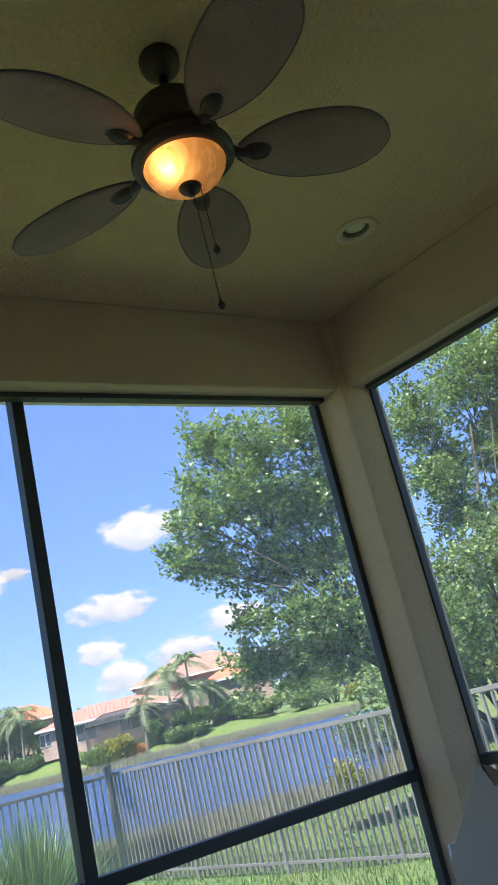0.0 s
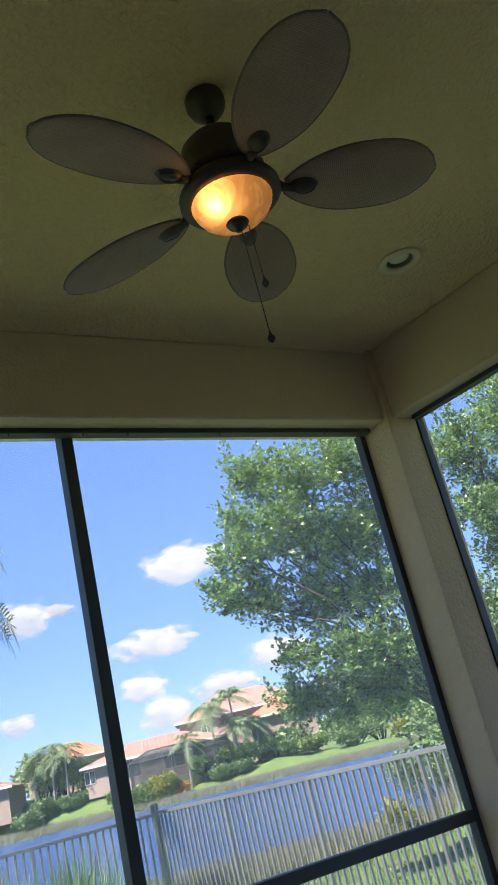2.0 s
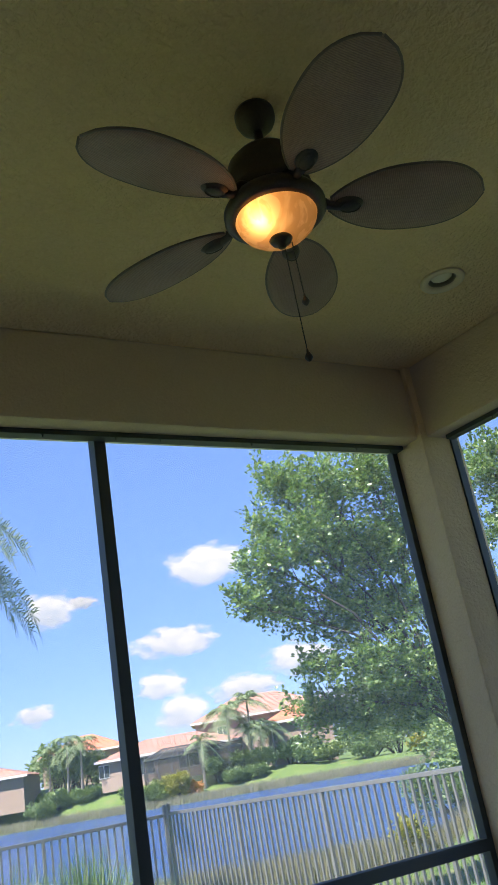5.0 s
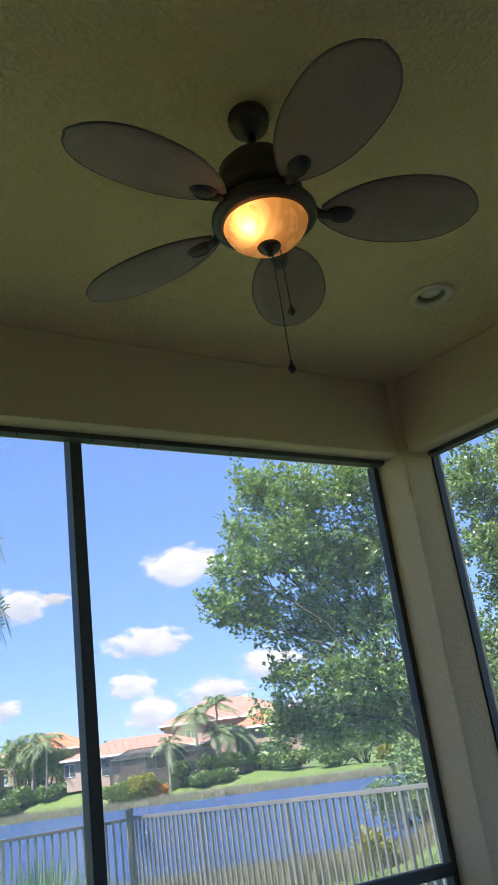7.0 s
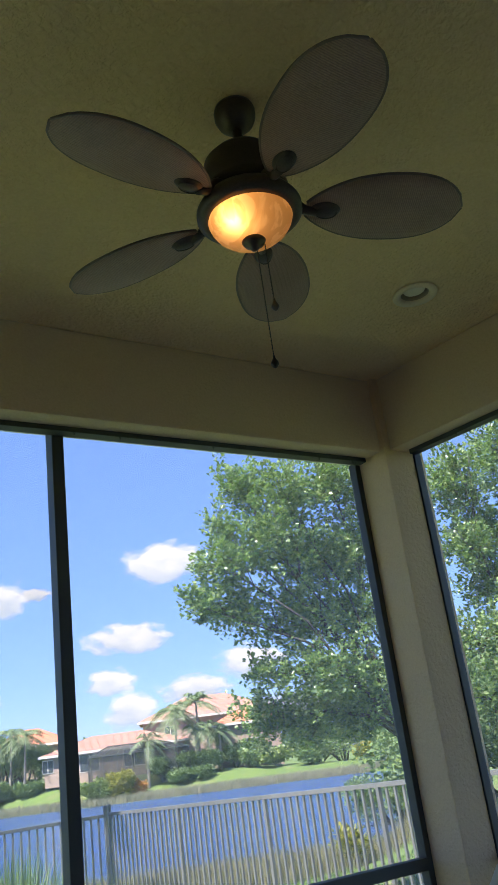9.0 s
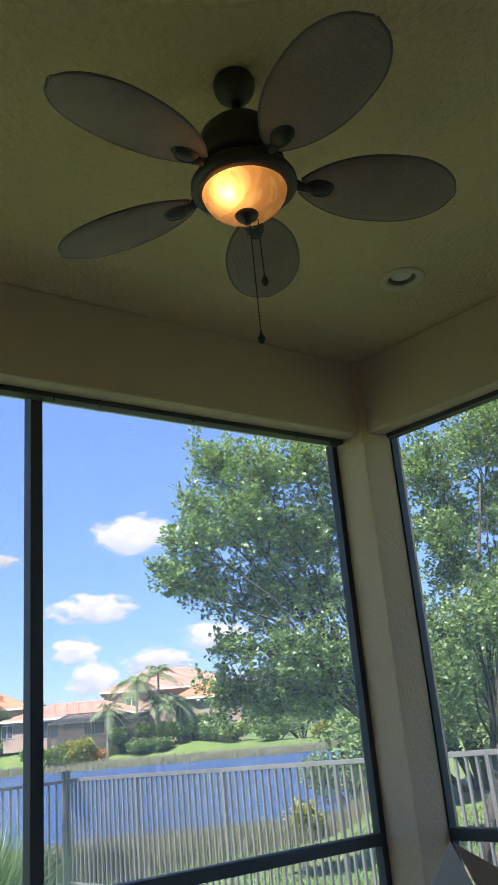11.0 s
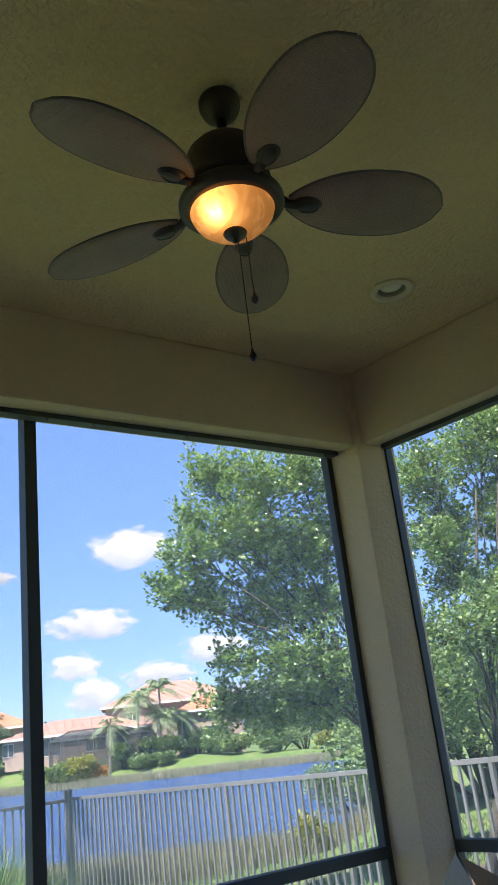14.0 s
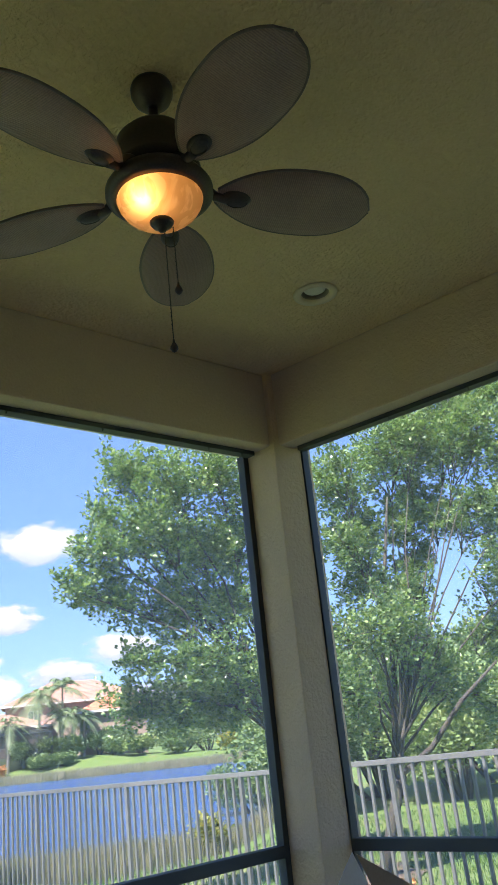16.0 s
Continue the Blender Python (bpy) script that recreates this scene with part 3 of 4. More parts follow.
FEND = mesh_of("end_post", box(bmesh.new(), (-0.023, -0.023, -0.3), (0.023, 0.023, 1.60), 0.003), M["fence"])
bm = box(bmesh.new(), (-0.031, -0.031, 1.60), (0.031, 0.031, 1.618), 0.003)
lathe(bm, [(0.030, 1.618), (0.020, 1.632), (0.0, 1.64)], 4, pose(0, 0, 0, 0, 0, 45))
FCAP = mesh_of("post_cap", bm, M["fence"])


def fence_run(a, b, top_a, top_b, label, bays):
    """A straight run of metal fence from a to b, its top rail falling with the ground."""
    a, b = Vector(a), Vector(b)
    length, yaw = (b - a).length, math.degrees(math.atan2(b.y - a.y, b.x - a.x))
    tilt = -math.degrees(math.atan2(top_b - top_a, length))
    run = thing("metal_fence", pose(a.x, a.y, top_a - 1.52, 0, tilt, yaw), label, "fence", "lake fence runs")
    bay = length / bays
    for i in range(bays):
        for z, h, w, gap in ((1.497, 0.046, 0.046, 0.001), (0.14, 0.032, 0.032, 0.026)):
            x0, x1 = i * bay + max(gap, 0.026 * (i == 0)), (i + 1) * bay - gap
            part("rail", box(bmesh.new(), (x0, -w / 2, z - h / 2), (x1, w / 2, z + h / 2), 0.004), M["fence"], run)
        n = 16
        for k in range(1, n):
            piece("picket", PICKET, run, Matrix.Translation((i * bay + bay * k / n, 0, 0)))
    for i in range(bays + 1):
        if i == 0:
            p = piece("post", FEND, run, Matrix())
            piece("post_cap", FCAP, p, Matrix())
        else:
            piece("post", FPOST, run, Matrix.Translation((i * bay, 0, 0)))
    return run


A, B = Vector((2.37, 9.46)), Vector((3.25, 1.22))
_d = (B - A).normalized()
fence_run(A, A + _d * 1.83 * 7, 0.985, 1.195, "light grey aluminium picket fence beside the lawn", 7)
fence_run((A.x - 0.07, A.y), (A.x - 0.07 - 1.83 * 5, A.y - 0.1), 0.972, 0.925, "dark shaded aluminium picket fence along the bank", 5)


# ---------- plants ----------
def leaf_cloud(name, spots, size, per, material, rng, spread=1.0, up=0.35):
    """Rosettes of small folded leaves about each spot; each spot gives a place and an outward direction."""
    vs, fs = [], []
    for p, out in spots:
        for _ in range(per):
            d = Vector((rng.gauss(0, 1), rng.gauss(0, 1), rng.gauss(0, 0.55) + up)) + out * 0.6
            d.normalize()
            s = size * rng.uniform(0.55, 1.2)
            side = d.cross(Vector((rng.gauss(0, 1), rng.gauss(0, 1), rng.gauss(0, 1) + 2.2))).normalized() * s * 0.34
            nrm = side.cross(d).normalized() * s * 0.10
            b = p + d * s * 0.35 * spread + Vector((rng.gauss(0, 1), rng.gauss(0, 1), rng.gauss(0, 1))) * s * 0.5 * spread
            i = len(vs)
            m1, m2 = b + d * s * 0.4, b + d * s * 0.75
            vs += [b, m1 + side + nrm, m2 + side * 0.8 + nrm, b + d * s, m2 - side * 0.8 + nrm, m1 - side + nrm]
            fs += [(i, i + 1, i + 2, i + 3), (i, i + 3, i + 4, i + 5)]
    return quads(name, [tuple(v) for v in vs], fs, material)


def blob_spots(centre, radius, n, rng, squash=0.85):
    """Places in a lump of foliage, more of them near its outside."""
    out = []
    for _ in range(n):
        d = Vector((rng.gauss(0, 1), rng.gauss(0, 1), rng.gauss(0, 1))).normalized()
        r = radius * (rng.random() ** 0.45) * (0.8 + 0.45 * noise.noise(d * 1.7 + Vector(centre)))
        out.append((Vector(centre) + Vector((d.x * r, d.y * r, d.z * r * squash)), d))
    return out


def broad_tree(base, fork, lumps, label, per_m2, leaf, rng, trunk_r=0.11, extra_stems=()):
    """A multi-stemmed tree: trunk to a fork, a limb to each lump of crown, and leaves in rosettes."""
    tree = thing("tree", pose(base[0], base[1], base[2]), label, "tree")
    o = Vector(base)
    base_v, fork_v = Vector(base), Vector(fork)
    bm = bmesh.new()
    mid = base_v.lerp(fork_v, 0.5) + Vector((rng.uniform(-.08, .08), rng.uniform(-.08, .08), 0))
    tube(bm, [p - o for p in (base_v - Vector((0, 0, 0.15)), mid, fork_v)], [trunk_r * 1.35, trunk_r * 0.95, trunk_r * 0.3], 10)
    for st in extra_stems:
        e = Vector(st)
        r0 = base_v.lerp(fork_v, 0.62)
        k1, k2 = r0.lerp(e, 0.33) + Vector((0.09, 0.05, -0.10)), r0.lerp(e, 0.7) + Vector((-0.07, 0.04, -0.05))
        tube(bm, [p - o for p in (r0, k1, k2, e)], [trunk_r * 0.6, trunk_r * 0.5, trunk_r * 0.4, trunk_r * 0.2], 8)
    part("trunk", bm, M["bark"], tree, "", True)
    spots = []
    for x, y, z, r in lumps:
        c = Vector((x, y, z))
        bm = bmesh.new()
        a = fork_v.lerp(c, 0.5) + Vector((rng.uniform(-.2, .2), rng.uniform(-.2, .2), rng.uniform(-.05, .25)))
        f0 = base_v.lerp(fork_v, rng.uniform(0.72, 0.99))
        tube(bm, [p - o for p in (f0, f0.lerp(a, 0.5) + Vector((rng.uniform(-.12, .12), rng.uniform(-.12, .12), 0.05)), a, c)], [trunk_r * 0.3, trunk_r * 0.22, trunk_r * 0.15, trunk_r * 0.06], 7)
        for _ in range(int(6 + 10 * r)):
            d = Vector((rng.gauss(0, 1), rng.gauss(0, 1), rng.gauss(0.2, 0.8))).normalized() * r * rng.uniform(0.6, 1.0)
            st = a.lerp(c, rng.uniform(0.4, 1.0))
            tube(bm, [st - o, (st + c + d) / 2 - o + Vector((0, 0, 0.06)), c + d - o], [0.009, 0.006, 0.003], 4)
        part("limb", bm, M["bark"], tree, "", True)
        spots += [(p - o, d) for p, d in blob_spots(c, r, int(per_m2 * r * r), rng)]
        for _ in range(int(5 + 9 * r)):
            d = Vector((rng.gauss(0, 1), rng.gauss(0, 1), rng.gauss(0.3, 0.8))).normalized()
            root, tip = c + d * r * 0.75, c + d * r * rng.uniform(0.98, 1.26) + Vector((0, 0, rng.uniform(0.0, 0.2)))
            spots += [(root.lerp(tip, k / 6) - o, (tip - root).normalized()) for k in range(7)]
    ob = new("crown", leaf_cloud("crown", spots, leaf, 7, M["leaf"], rng))
    ob.parent = tree
    return tree


LUMPS_A = [(3.66, 5.98, 4.78, 0.63), (3.22, 6.29, 5.04, 0.35), (4.62, 5.88, 5.02, 0.7), (3.38, 5.94, 4.1, 0.61), (2.69, 6.03, 3.81, 0.44), (2.32, 6.07, 3.29, 0.29),
           (2.94, 6.23, 3.23, 0.49), (4.27, 6.15, 3.97, 0.74), (5.1, 6.12, 4.09, 0.73), (3.84, 6.22, 3.17, 0.64), (4.77, 6.14, 3.17, 0.67), (3.2, 6.06, 2.44, 0.25),
           (3.85, 5.85, 2.34, 0.63), (4.64, 5.86, 2.21, 0.7), (3.48, 6.71, 1.90, 0.46), (3.97, 6.38, 1.80, 0.50), (4.44, 6.02, 1.80, 0.48), (2.87, 6.27, 4.35, 0.29)]
LUMPS_B = [(5.82, 4.7, 4.72, 0.65), (6.78, 4.32, 5.26, 0.91), (7.35, 3.48, 5.25, 0.91), (6.34, 4.87, 3.96, 0.64), (7.29, 4.46, 4.46, 0.57), (7.4, 3.39, 4.1, 0.64),
           (5.59, 3.89, 2.56, 0.61), (5.72, 4.81, 2.48, 0.48), (6.47, 3.89, 1.9, 0.61), (5.84, 4.68, 1.65, 0.44), (7.69, 3.88, 2.41, 0.52), (7.18, 3.74, 1.56, 0.45),
           (7.2, 4.59, 3.52, 0.38), (5.95, 4.6, 3.25, 0.5), (6.6, 4.3, 3.05, 0.45), (5.5, 4.4, 3.7, 0.42), (5.0, 4.2, 1.75, 0.40), (7.59, 3.07, 3.22, 0.82), (7.86, 2.59, 4.76, 1.0), (7.2, 3.95, 4.05, 0.4), (6.8, 4.4, 4.0, 0.35), (7.55, 3.55, 5.75, 0.6), (6.95, 4.05, 5.45, 0.5), (7.95, 3.2, 5.95, 0.55)]
rng = random.Random(11)
broad_tree((5.3, 5.5, -0.45), (5.0, 5.7, 1.9), LUMPS_A, "broadleaf tree with glossy green leaves leaning over the fence", 1150, 0.062, rng)
broad_tree((5.32, 4.47, -0.4), (5.78, 4.1, 1.4), LUMPS_B, "multi-stemmed broadleaf tree with open green crown", 1200, 0.060, rng, 0.07, ((6.42, 3.02, 1.97), (6.3, 4.2, 4.4)))


def palm(x, y, height, frond, n, rng, label, trunk_r=0.13, droop=1.0, category="palm tree", zbase=None, plume=False, leaflet=0.007):
    """A feather palm: ringed trunk and arching fronds of narrow leaflets."""
    z = ground_z(x, y) if zbase is None else zbase
    tree = thing("palm_tree", pose(x, y, z), label, category)
    bm = bmesh.new()
    pts, rad = [], []
    for i in range(13):
        u = i / 12
        pts.append((0.25 * math.sin(u * 1.3), 0.1 * u, height * u - 0.2 * (i == 0)))
        rad.append(trunk_r * (1.25 - 0.45 * u) * (1.06 if i % 2 else 0.97))
    tube(bm, pts, rad, 9)
    part("trunk", bm, M["palm_bark"], tree, "", True)
    top = Vector(pts[-1])
    for i in range(n):
        az, el = i * 2.399 + rng.uniform(-.2, .2), rng.uniform(-0.45, 1.35)
        length = frond * rng.uniform(0.8, 1.1)
        vs, fs, ridge = [], [], []
        h = Vector((math.cos(az), math.sin(az), 0))
        for k in range(15):
            u = k / 14
            ridge.append(top + h * length * (math.cos(el) * u + 0.1 * u) + Vector((0, 0, length * (math.sin(el) * u - droop * 0.75 * u * u))))
        sd = Vector((-h.y, h.x, 0))
        for k in range(1, 14):
            for hh in ((0, 0.17, 0.33, 0.5, 0.67, 0.83) if plume else (0, 0.33, 0.67)):
                p = ridge[k].lerp(ridge[k + 1], hh)
                fwd = (ridge[k + 1] - ridge[k]).normalized()
                ll = (0.30 if plume else 0.24) * length * math.sin(math.pi * min(1, 0.12 + 0.85 * k / 14)) * rng.uniform(0.8, 1.15)
                if plume:
                    ll = 0.27 * length * rng.uniform(0.75, 1.1)
                for sg in ((-1, -0.6, 0.6, 1, 2, -2) if plume else (-1, 1)):
                    if plume:
                        q = rng.uniform(0, 6.28)
                        tip = p + (sd * math.cos(q) + Vector((0, 0, math.sin(q))) + fwd * 0.8) * ll * 0.55
                    else:
                        tip = p + (sd * sg + fwd * 0.6 + Vector((0, 0, -0.55 * rng.uniform(0.5, 1.3)))) * ll
                    w = fwd * length * leaflet
                    j = len(vs)
                    vs += [p - w, p + w, p.lerp(tip, 0.55) + w + Vector((0, 0, 0.05 * ll)), tip, p.lerp(tip, 0.55) - w + Vector((0, 0, 0.05 * ll))]
                    fs += [(j, j + 1, j + 2, j + 4), (j + 4, j + 2, j + 3)]
        for k in range(14):
            j = len(vs)
            w = sd * length * 0.012 * (1 - k / 16)
            vs += [ridge[k] - w, ridge[k] + w, ridge[k + 1] + w, ridge[k + 1] - w]
            fs.append((j, j + 1, j + 2, j + 3))
        ob = new("frond", quads("frond", [tuple(v) for v in vs], fs, M["frond"]))
        ob.parent = tree
    return tree


def at(s, u):
    p = EYE0 + AHEAD * s + SIDE * u
    return p.x, p.y


def by_bearing(x, y, r):
    """A place r metres from the walk, in the direction of (x, y)."""
    d = (Vector((x, y)) - EYE0).normalized()
    d.rotate(Matrix.Rotation(radians(-0.4), 2))
    p = EYE0 + d * r
    return p.x, p.y


rng = random.Random(5)
FAR_PALM = "tall grey-trunked palm on the far bank"
# distance ahead, distance to the side, height of the crown, frond length, number of fronds
for s, u, top, f, n in ((94.5, -2.05, 4.7, 2.5, 22), (96.0, 1.1, 7.5, 3.3, 30), (97.0, 3.6, 8.2, 3.2, 28), (96.0, 3.2, 5.0, 2.5, 24), (96.5, 4.6, 5.3, 2.6, 26), (97.5, 5.9, 4.8, 2.5, 22),
                        (101.0, -15.9, 6.9, 3.1, 26), (102.0, -17.6, 7.3, 3.0, 24), (103.0, -19.9, 6.4, 2.8, 20), (104.0, -11.9, 4.7, 2.2, 16)):
    x, y = at(s, u)
    palm(x, y, top - ground_z(x, y), f, max(13, n - 8), rng, FAR_PALM, leaflet=0.008)
palm(-1.58, 9.6, 6.6, 1.75, 40, rng, "foxtail palm with bushy drooping fronds beside the fence", 0.13, 1.15, plume=True, leaflet=0.0045)


def shrub(name, x, y, w, h, leaf, n, material, label, rng, category="shrub", z=None):
    """A rounded but uneven bush of leaf rosettes on short stems."""
    z = ground_z(x, y) if z is None else z
    ob = thing(name, pose(x, y, z), label, category)
    spots = []
    bm = bmesh.new()
    for k in range(7):
        c = Vector((rng.uniform(-.32, .32) * w, rng.uniform(-.32, .32) * w, h * rng.uniform(0.35, 0.72)))
        tube(bm, [(c.x * 0.2, c.y * 0.2, -0.05), c * 0.6, c], [0.02 * h + 0.005, 0.014 * h + 0.004, 0.006 * h], 5)
        spots += blob_spots(c, 0.33 * max(w * 0.75, h), n // 7, rng, min(1.0, h / w + 0.15))
    part("stems", bm, M["bark"], ob)
    spots = [(p, d) for p, d in spots if p.z > 0]
    fo = new("foliage", leaf_cloud("foliage", spots, leaf, 5, material, rng))
    fo.parent = ob
    return ob


# far-bank planting
HEDGE, BUSH = "green hedge shrub on the far bank", "dark green bush on the far bank"
for s, u, w, h, mt, lab in ((93.0, -7.4, 2.9, 2.5, "leaf_light", "bright green shrub on the far bank"), (93.0, -4.9, 3.2, 2.8, "leaf_yellow", "yellow-green shrub on the far bank"), (93.2, -3.2, 1.3, 1.5, "leaf_red", "reddish shrub on the far bank"),
                            (95.5, -0.6, 3.2, 2.9, "leaf_far", BUSH), (96.0, 1.9, 3.6, 2.5, "leaf_light", HEDGE), (96.3, 4.6, 3.6, 2.4, "leaf_far", BUSH), (94.0, 1.3, 2.6, 1.1, "leaf_far", "low green hedge on the far bank"), (94.0, 3.4, 2.4, 1.1, "leaf_far", "low green hedge on the far bank"),
                            (98.0, 7.6, 3.6, 2.6, "leaf_far", BUSH), (99.0, 10.0, 3.8, 3.2, "leaf_far", BUSH), (95.5, 8.9, 2.2, 1.5, "leaf_far", HEDGE),
                            (103.0, -14.6, 4.6, 5.2, "leaf_far", "tall dark tree clump beside the palms"), (104.0, -17.9, 6.0, 6.0, "leaf_far", "tall dark tree clump beside the palms"),
                            (104.5, -16.3, 5.6, 6.0, "leaf_far", "tall dark tree clump beside the palms"), (105.0, -19.4, 5.6, 5.8, "leaf_far", "tall dark tree clump beside the palms"), (100.5, -15.4, 3.6, 1.5, "leaf_far", "low green hedge on the far bank"), (101.0, -18.8, 3.6, 2.2, "leaf_far", BUSH), (98.5, -20.6, 4.0, 2.4, "leaf_far", BUSH), (97.5, -10.2, 2.6, 1.6, "leaf_far", HEDGE)):
    shrub("shrub", *at(s, u), w, h, 0.24, 1000, M[mt], lab, rng)
for x, y, r, w, h, mt, lab in (
                               (46.7, 72.2, 95, 4.5, 1.8, "leaf_light", "bright green shrub on the far bank"), (51.2, 71.3, 98, 7.0, 3.6, "leaf_far", "dark green bush on the far bank"),
                               (48.7, 69.3, 94, 2.4, 1.4, "leaf_far", "dark green bush on the far bank"), (55.3, 67.4, 98, 8.0, 5.0, "leaf_far", "dark tree behind the far bank"),
                               (60.4, 63.5, 98, 9.0, 6.5, "leaf_far", "dark tree behind the far bank"),
                               (53.2, 69.5, 100, 8.0, 5.0, "leaf_far", "dark tree behind the far bank"), (57.8, 65.6, 100, 9.0, 5.5, "leaf_far", "dark tree behind the far bank"), (54.2, 68.0, 94, 3.0, 1.6, "leaf_yellow", "yellow-green shrub on the far bank")):
    shrub("shrub", *by_bearing(x, y, r), w, h, 0.26, 900, M[mt], lab, rng)
# distant tree line
for i in range(16):
    s, u = 150 + rng.uniform(-15, 25), -60 + i * 11 + rng.uniform(-3, 3)
    shrub("distant_tree", *at(s, u), 12, rng.uniform(5.5, 7.5), 0.75, 500, M["leaf_far"], "distant dark green tree behind the houses", rng, "tree")
# side lawn planting behind the trees
for x, y, w, h, mt, leaf, lab in ((13.5, 9.0, 4.0, 3.2, "leaf_light", 0.11, "feathery light green shrub behind the trees"), (14.0, 11.5, 7.0, 4.4, "leaf_far", 0.14, "broad green tree clump behind the trees"), (18.5, 7.5, 8.0, 4.6, "leaf_far", 0.14, "broad green tree clump behind the trees"), (20.0, 1.0, 8.0, 4.6, "leaf_far", 0.14, "broad green tree clump behind the trees"), (15.5, 6.0, 4.5, 4.0, "leaf_light", 0.11, "feathery light green shrub behind the trees"),
                                  (11.0, 11.0, 4.0, 3.0, "leaf_far", 0.11, "dark green shrub behind the trees"), (17.0, 10.0, 6.0, 4.2, "leaf_far", 0.14, "tall green shrub behind the trees"),
                                  (18.0, 3.0, 6.0, 4.2, "leaf_far", 0.14, "tall green shrub behind the trees"), (20.0, 14.0, 6.0, 5.0, "leaf_far", 0.14, "tall green shrub behind the trees")):
    shrub("shrub", x, y, w, h, leaf, int(1500 + 330 * h), M[mt], lab, rng)
shrub("yellow_shrub", *at(18.3, 3.65), 0.42, 0.85, 0.11, 200, M["leaf_yellow"], "yellow-green croton shrub on the bank", rng)

shrub("bank_bush", *at(29.0, 7.5), 3.0, 2.2, 0.10, 2000, M["leaf_far"], "grey-green bush at the end of the lake", rng)
shrub("bank_bush", *at(33.0, 10.0), 4.0, 3.0, 0.15, 1500, M["leaf_far"], "grey-green bush at the end of the lake", rng)

# mulch under the side trees, and a small bedding plant by the fence
bm = bmesh.new()
ring = []
for i in range(28):
    t = 2 * math.pi * i / 28
    r = 0.8 + 0.12 * math.sin(3 * t) + 0.07 * math.sin(7 * t + 1)
    x, y = 5.4 + r * 1.2 * math.cos(t), 4.9 + r * math.sin(t)
    ring.append(bm.verts.new((x, y, ground_z(x, y) + 0.02)))
mid = bm.verts.new((5.4, 4.9, ground_z(5.4, 4.9) + 0.10))
for i in range(28):
    bm.faces.new((mid, ring[i], ring[(i + 1) % 28]))
whole("mulch_bed", bm, M["mulch"], "dark brown mulch bed under the side trees", "mulch", "structure", True)
shrub("bedding_plant", 3.75, 2.75, 0.3, 0.28, 0.07, 60, M["leaf_red"], "small red and yellow bedding plant by the fence", rng)

# ornamental grass clump beside the screen
vs, fs = [], []
for _ in range(900):
    a, out, h = rng.uniform(0, 6.28), abs(rng.gauss(0, 0.5)), rng.uniform(0.9, 1.5)
    b0 = Vector((math.cos(a), math.sin(a), 0))
    sd = Vector((-b0.y, b0.x, 0)) * 0.008
    pts = [b0 * (0.14 * rng.random() + out * u * u) + Vector((0, 0, h * (u - 0.28 * out * u * u * u))) for u in (0, 0.35, 0.7, 1.0)]
    i = len(vs)
    for k, p in enumerate(pts[:3]):
        vs += [p - sd * (1 - 0.2 * k), p + sd * (1 - 0.2 * k)]
    vs.append(pts[3])
    fs += [(i, i + 1, i + 3, i + 2), (i + 2, i + 3, i + 5, i + 4), (i + 4, i + 5, i + 6)]
CLUMP = quads("grass_clump", [tuple(v) for v in vs], fs, M["clump"])
for x, y in ((-0.95, 3.3), (-1.45, 3.1), (-0.75, 3.75)):
    ob = tagged(new("grass_clump", CLUMP), "arching green ornamental grass clump on the lawn", "ornamental grass", "ornamental grasses")
    ob.location, ob.rotation_euler[2] = (x, y, ground_z(x, y) - 0.02), x * 7


# ---------- far houses ----------
def hip_roof(bm, w, d, z, h, over):
    """A hipped roof over a w by d plan, with rows of tile courses as steps."""
    w, d = w / 2 + over, d / 2 + over
    n = max(5, int(math.hypot(d, h) / 0.42))
    for i in range(n):
        a, b = i / n, (i + 1) / n
        x0, y0, x1, y1 = w - d * a, d * (1 - a), w - d * b, d * (1 - b)
        z0, z1 = z + h * a + 0.015, z + h * b
        lo = [bm.verts.new(p) for p in ((-x0, -y0, z0), (x0, -y0, z0), (x0, y0, z0), (-x0, y0, z0))]
        hi = [bm.verts.new(p) for p in ((-x1, -y1, z1), (x1, -y1, z1), (x1, y1, z1), (-x1, y1, z1))]
        for k in range(4):
            j = (k + 1) % 4
            bm.faces.new((lo[k], lo[j], hi[j], hi[k]))
    eave = [bm.verts.new(p) for p in ((-w, -d, z), (w, -d, z), (w, d, z), (-w, d, z))]
    bm.faces.new(eave[::-1])
    return bm


def house(x, y, w, d, wall_h, roof_h, wall, roof, label, windows, yaw=-26.7, z=0.95, over=0.6):
    ho = thing("house", pose(x, y, z, 0, 0, yaw), label, "house")
    part("wall", box(bmesh.new(), (-w / 2, -d / 2, -1.0), (w / 2, d / 2, wall_h)), wall, ho)
    part("roof", hip_roof(bmesh.new(), w, d, wall_h, roof_h, over), roof, ho, "tiled hip roof")
    bm = box(bmesh.new(), (-w / 2 - over, -d / 2 - over - 0.03, wall_h - 0.2), (w / 2 + over, -d / 2 - over, wall_h + 0.04))
    part("fascia", bm, M["white_trim"], ho)
    for wx, wz, ww, wh in windows:
        y0 = -d / 2
        wi = part("window", box(bmesh.new(), (wx - ww / 2, y0 - 0.05, wz - wh / 2), (wx + ww / 2, y0 + 0.05, wz + wh / 2)), M["white_trim"], ho)
        for k in (-1, 1):
            part("pane", box(bmesh.new(), (wx + (k - 1) * ww / 4 + 0.05, y0 - 0.07, wz - wh / 2 + 0.08), (wx + (k + 1) * ww / 4 - 0.05, y0 - 0.052, wz + wh / 2 - 0.08)), M["glass"], wi)
    return ho


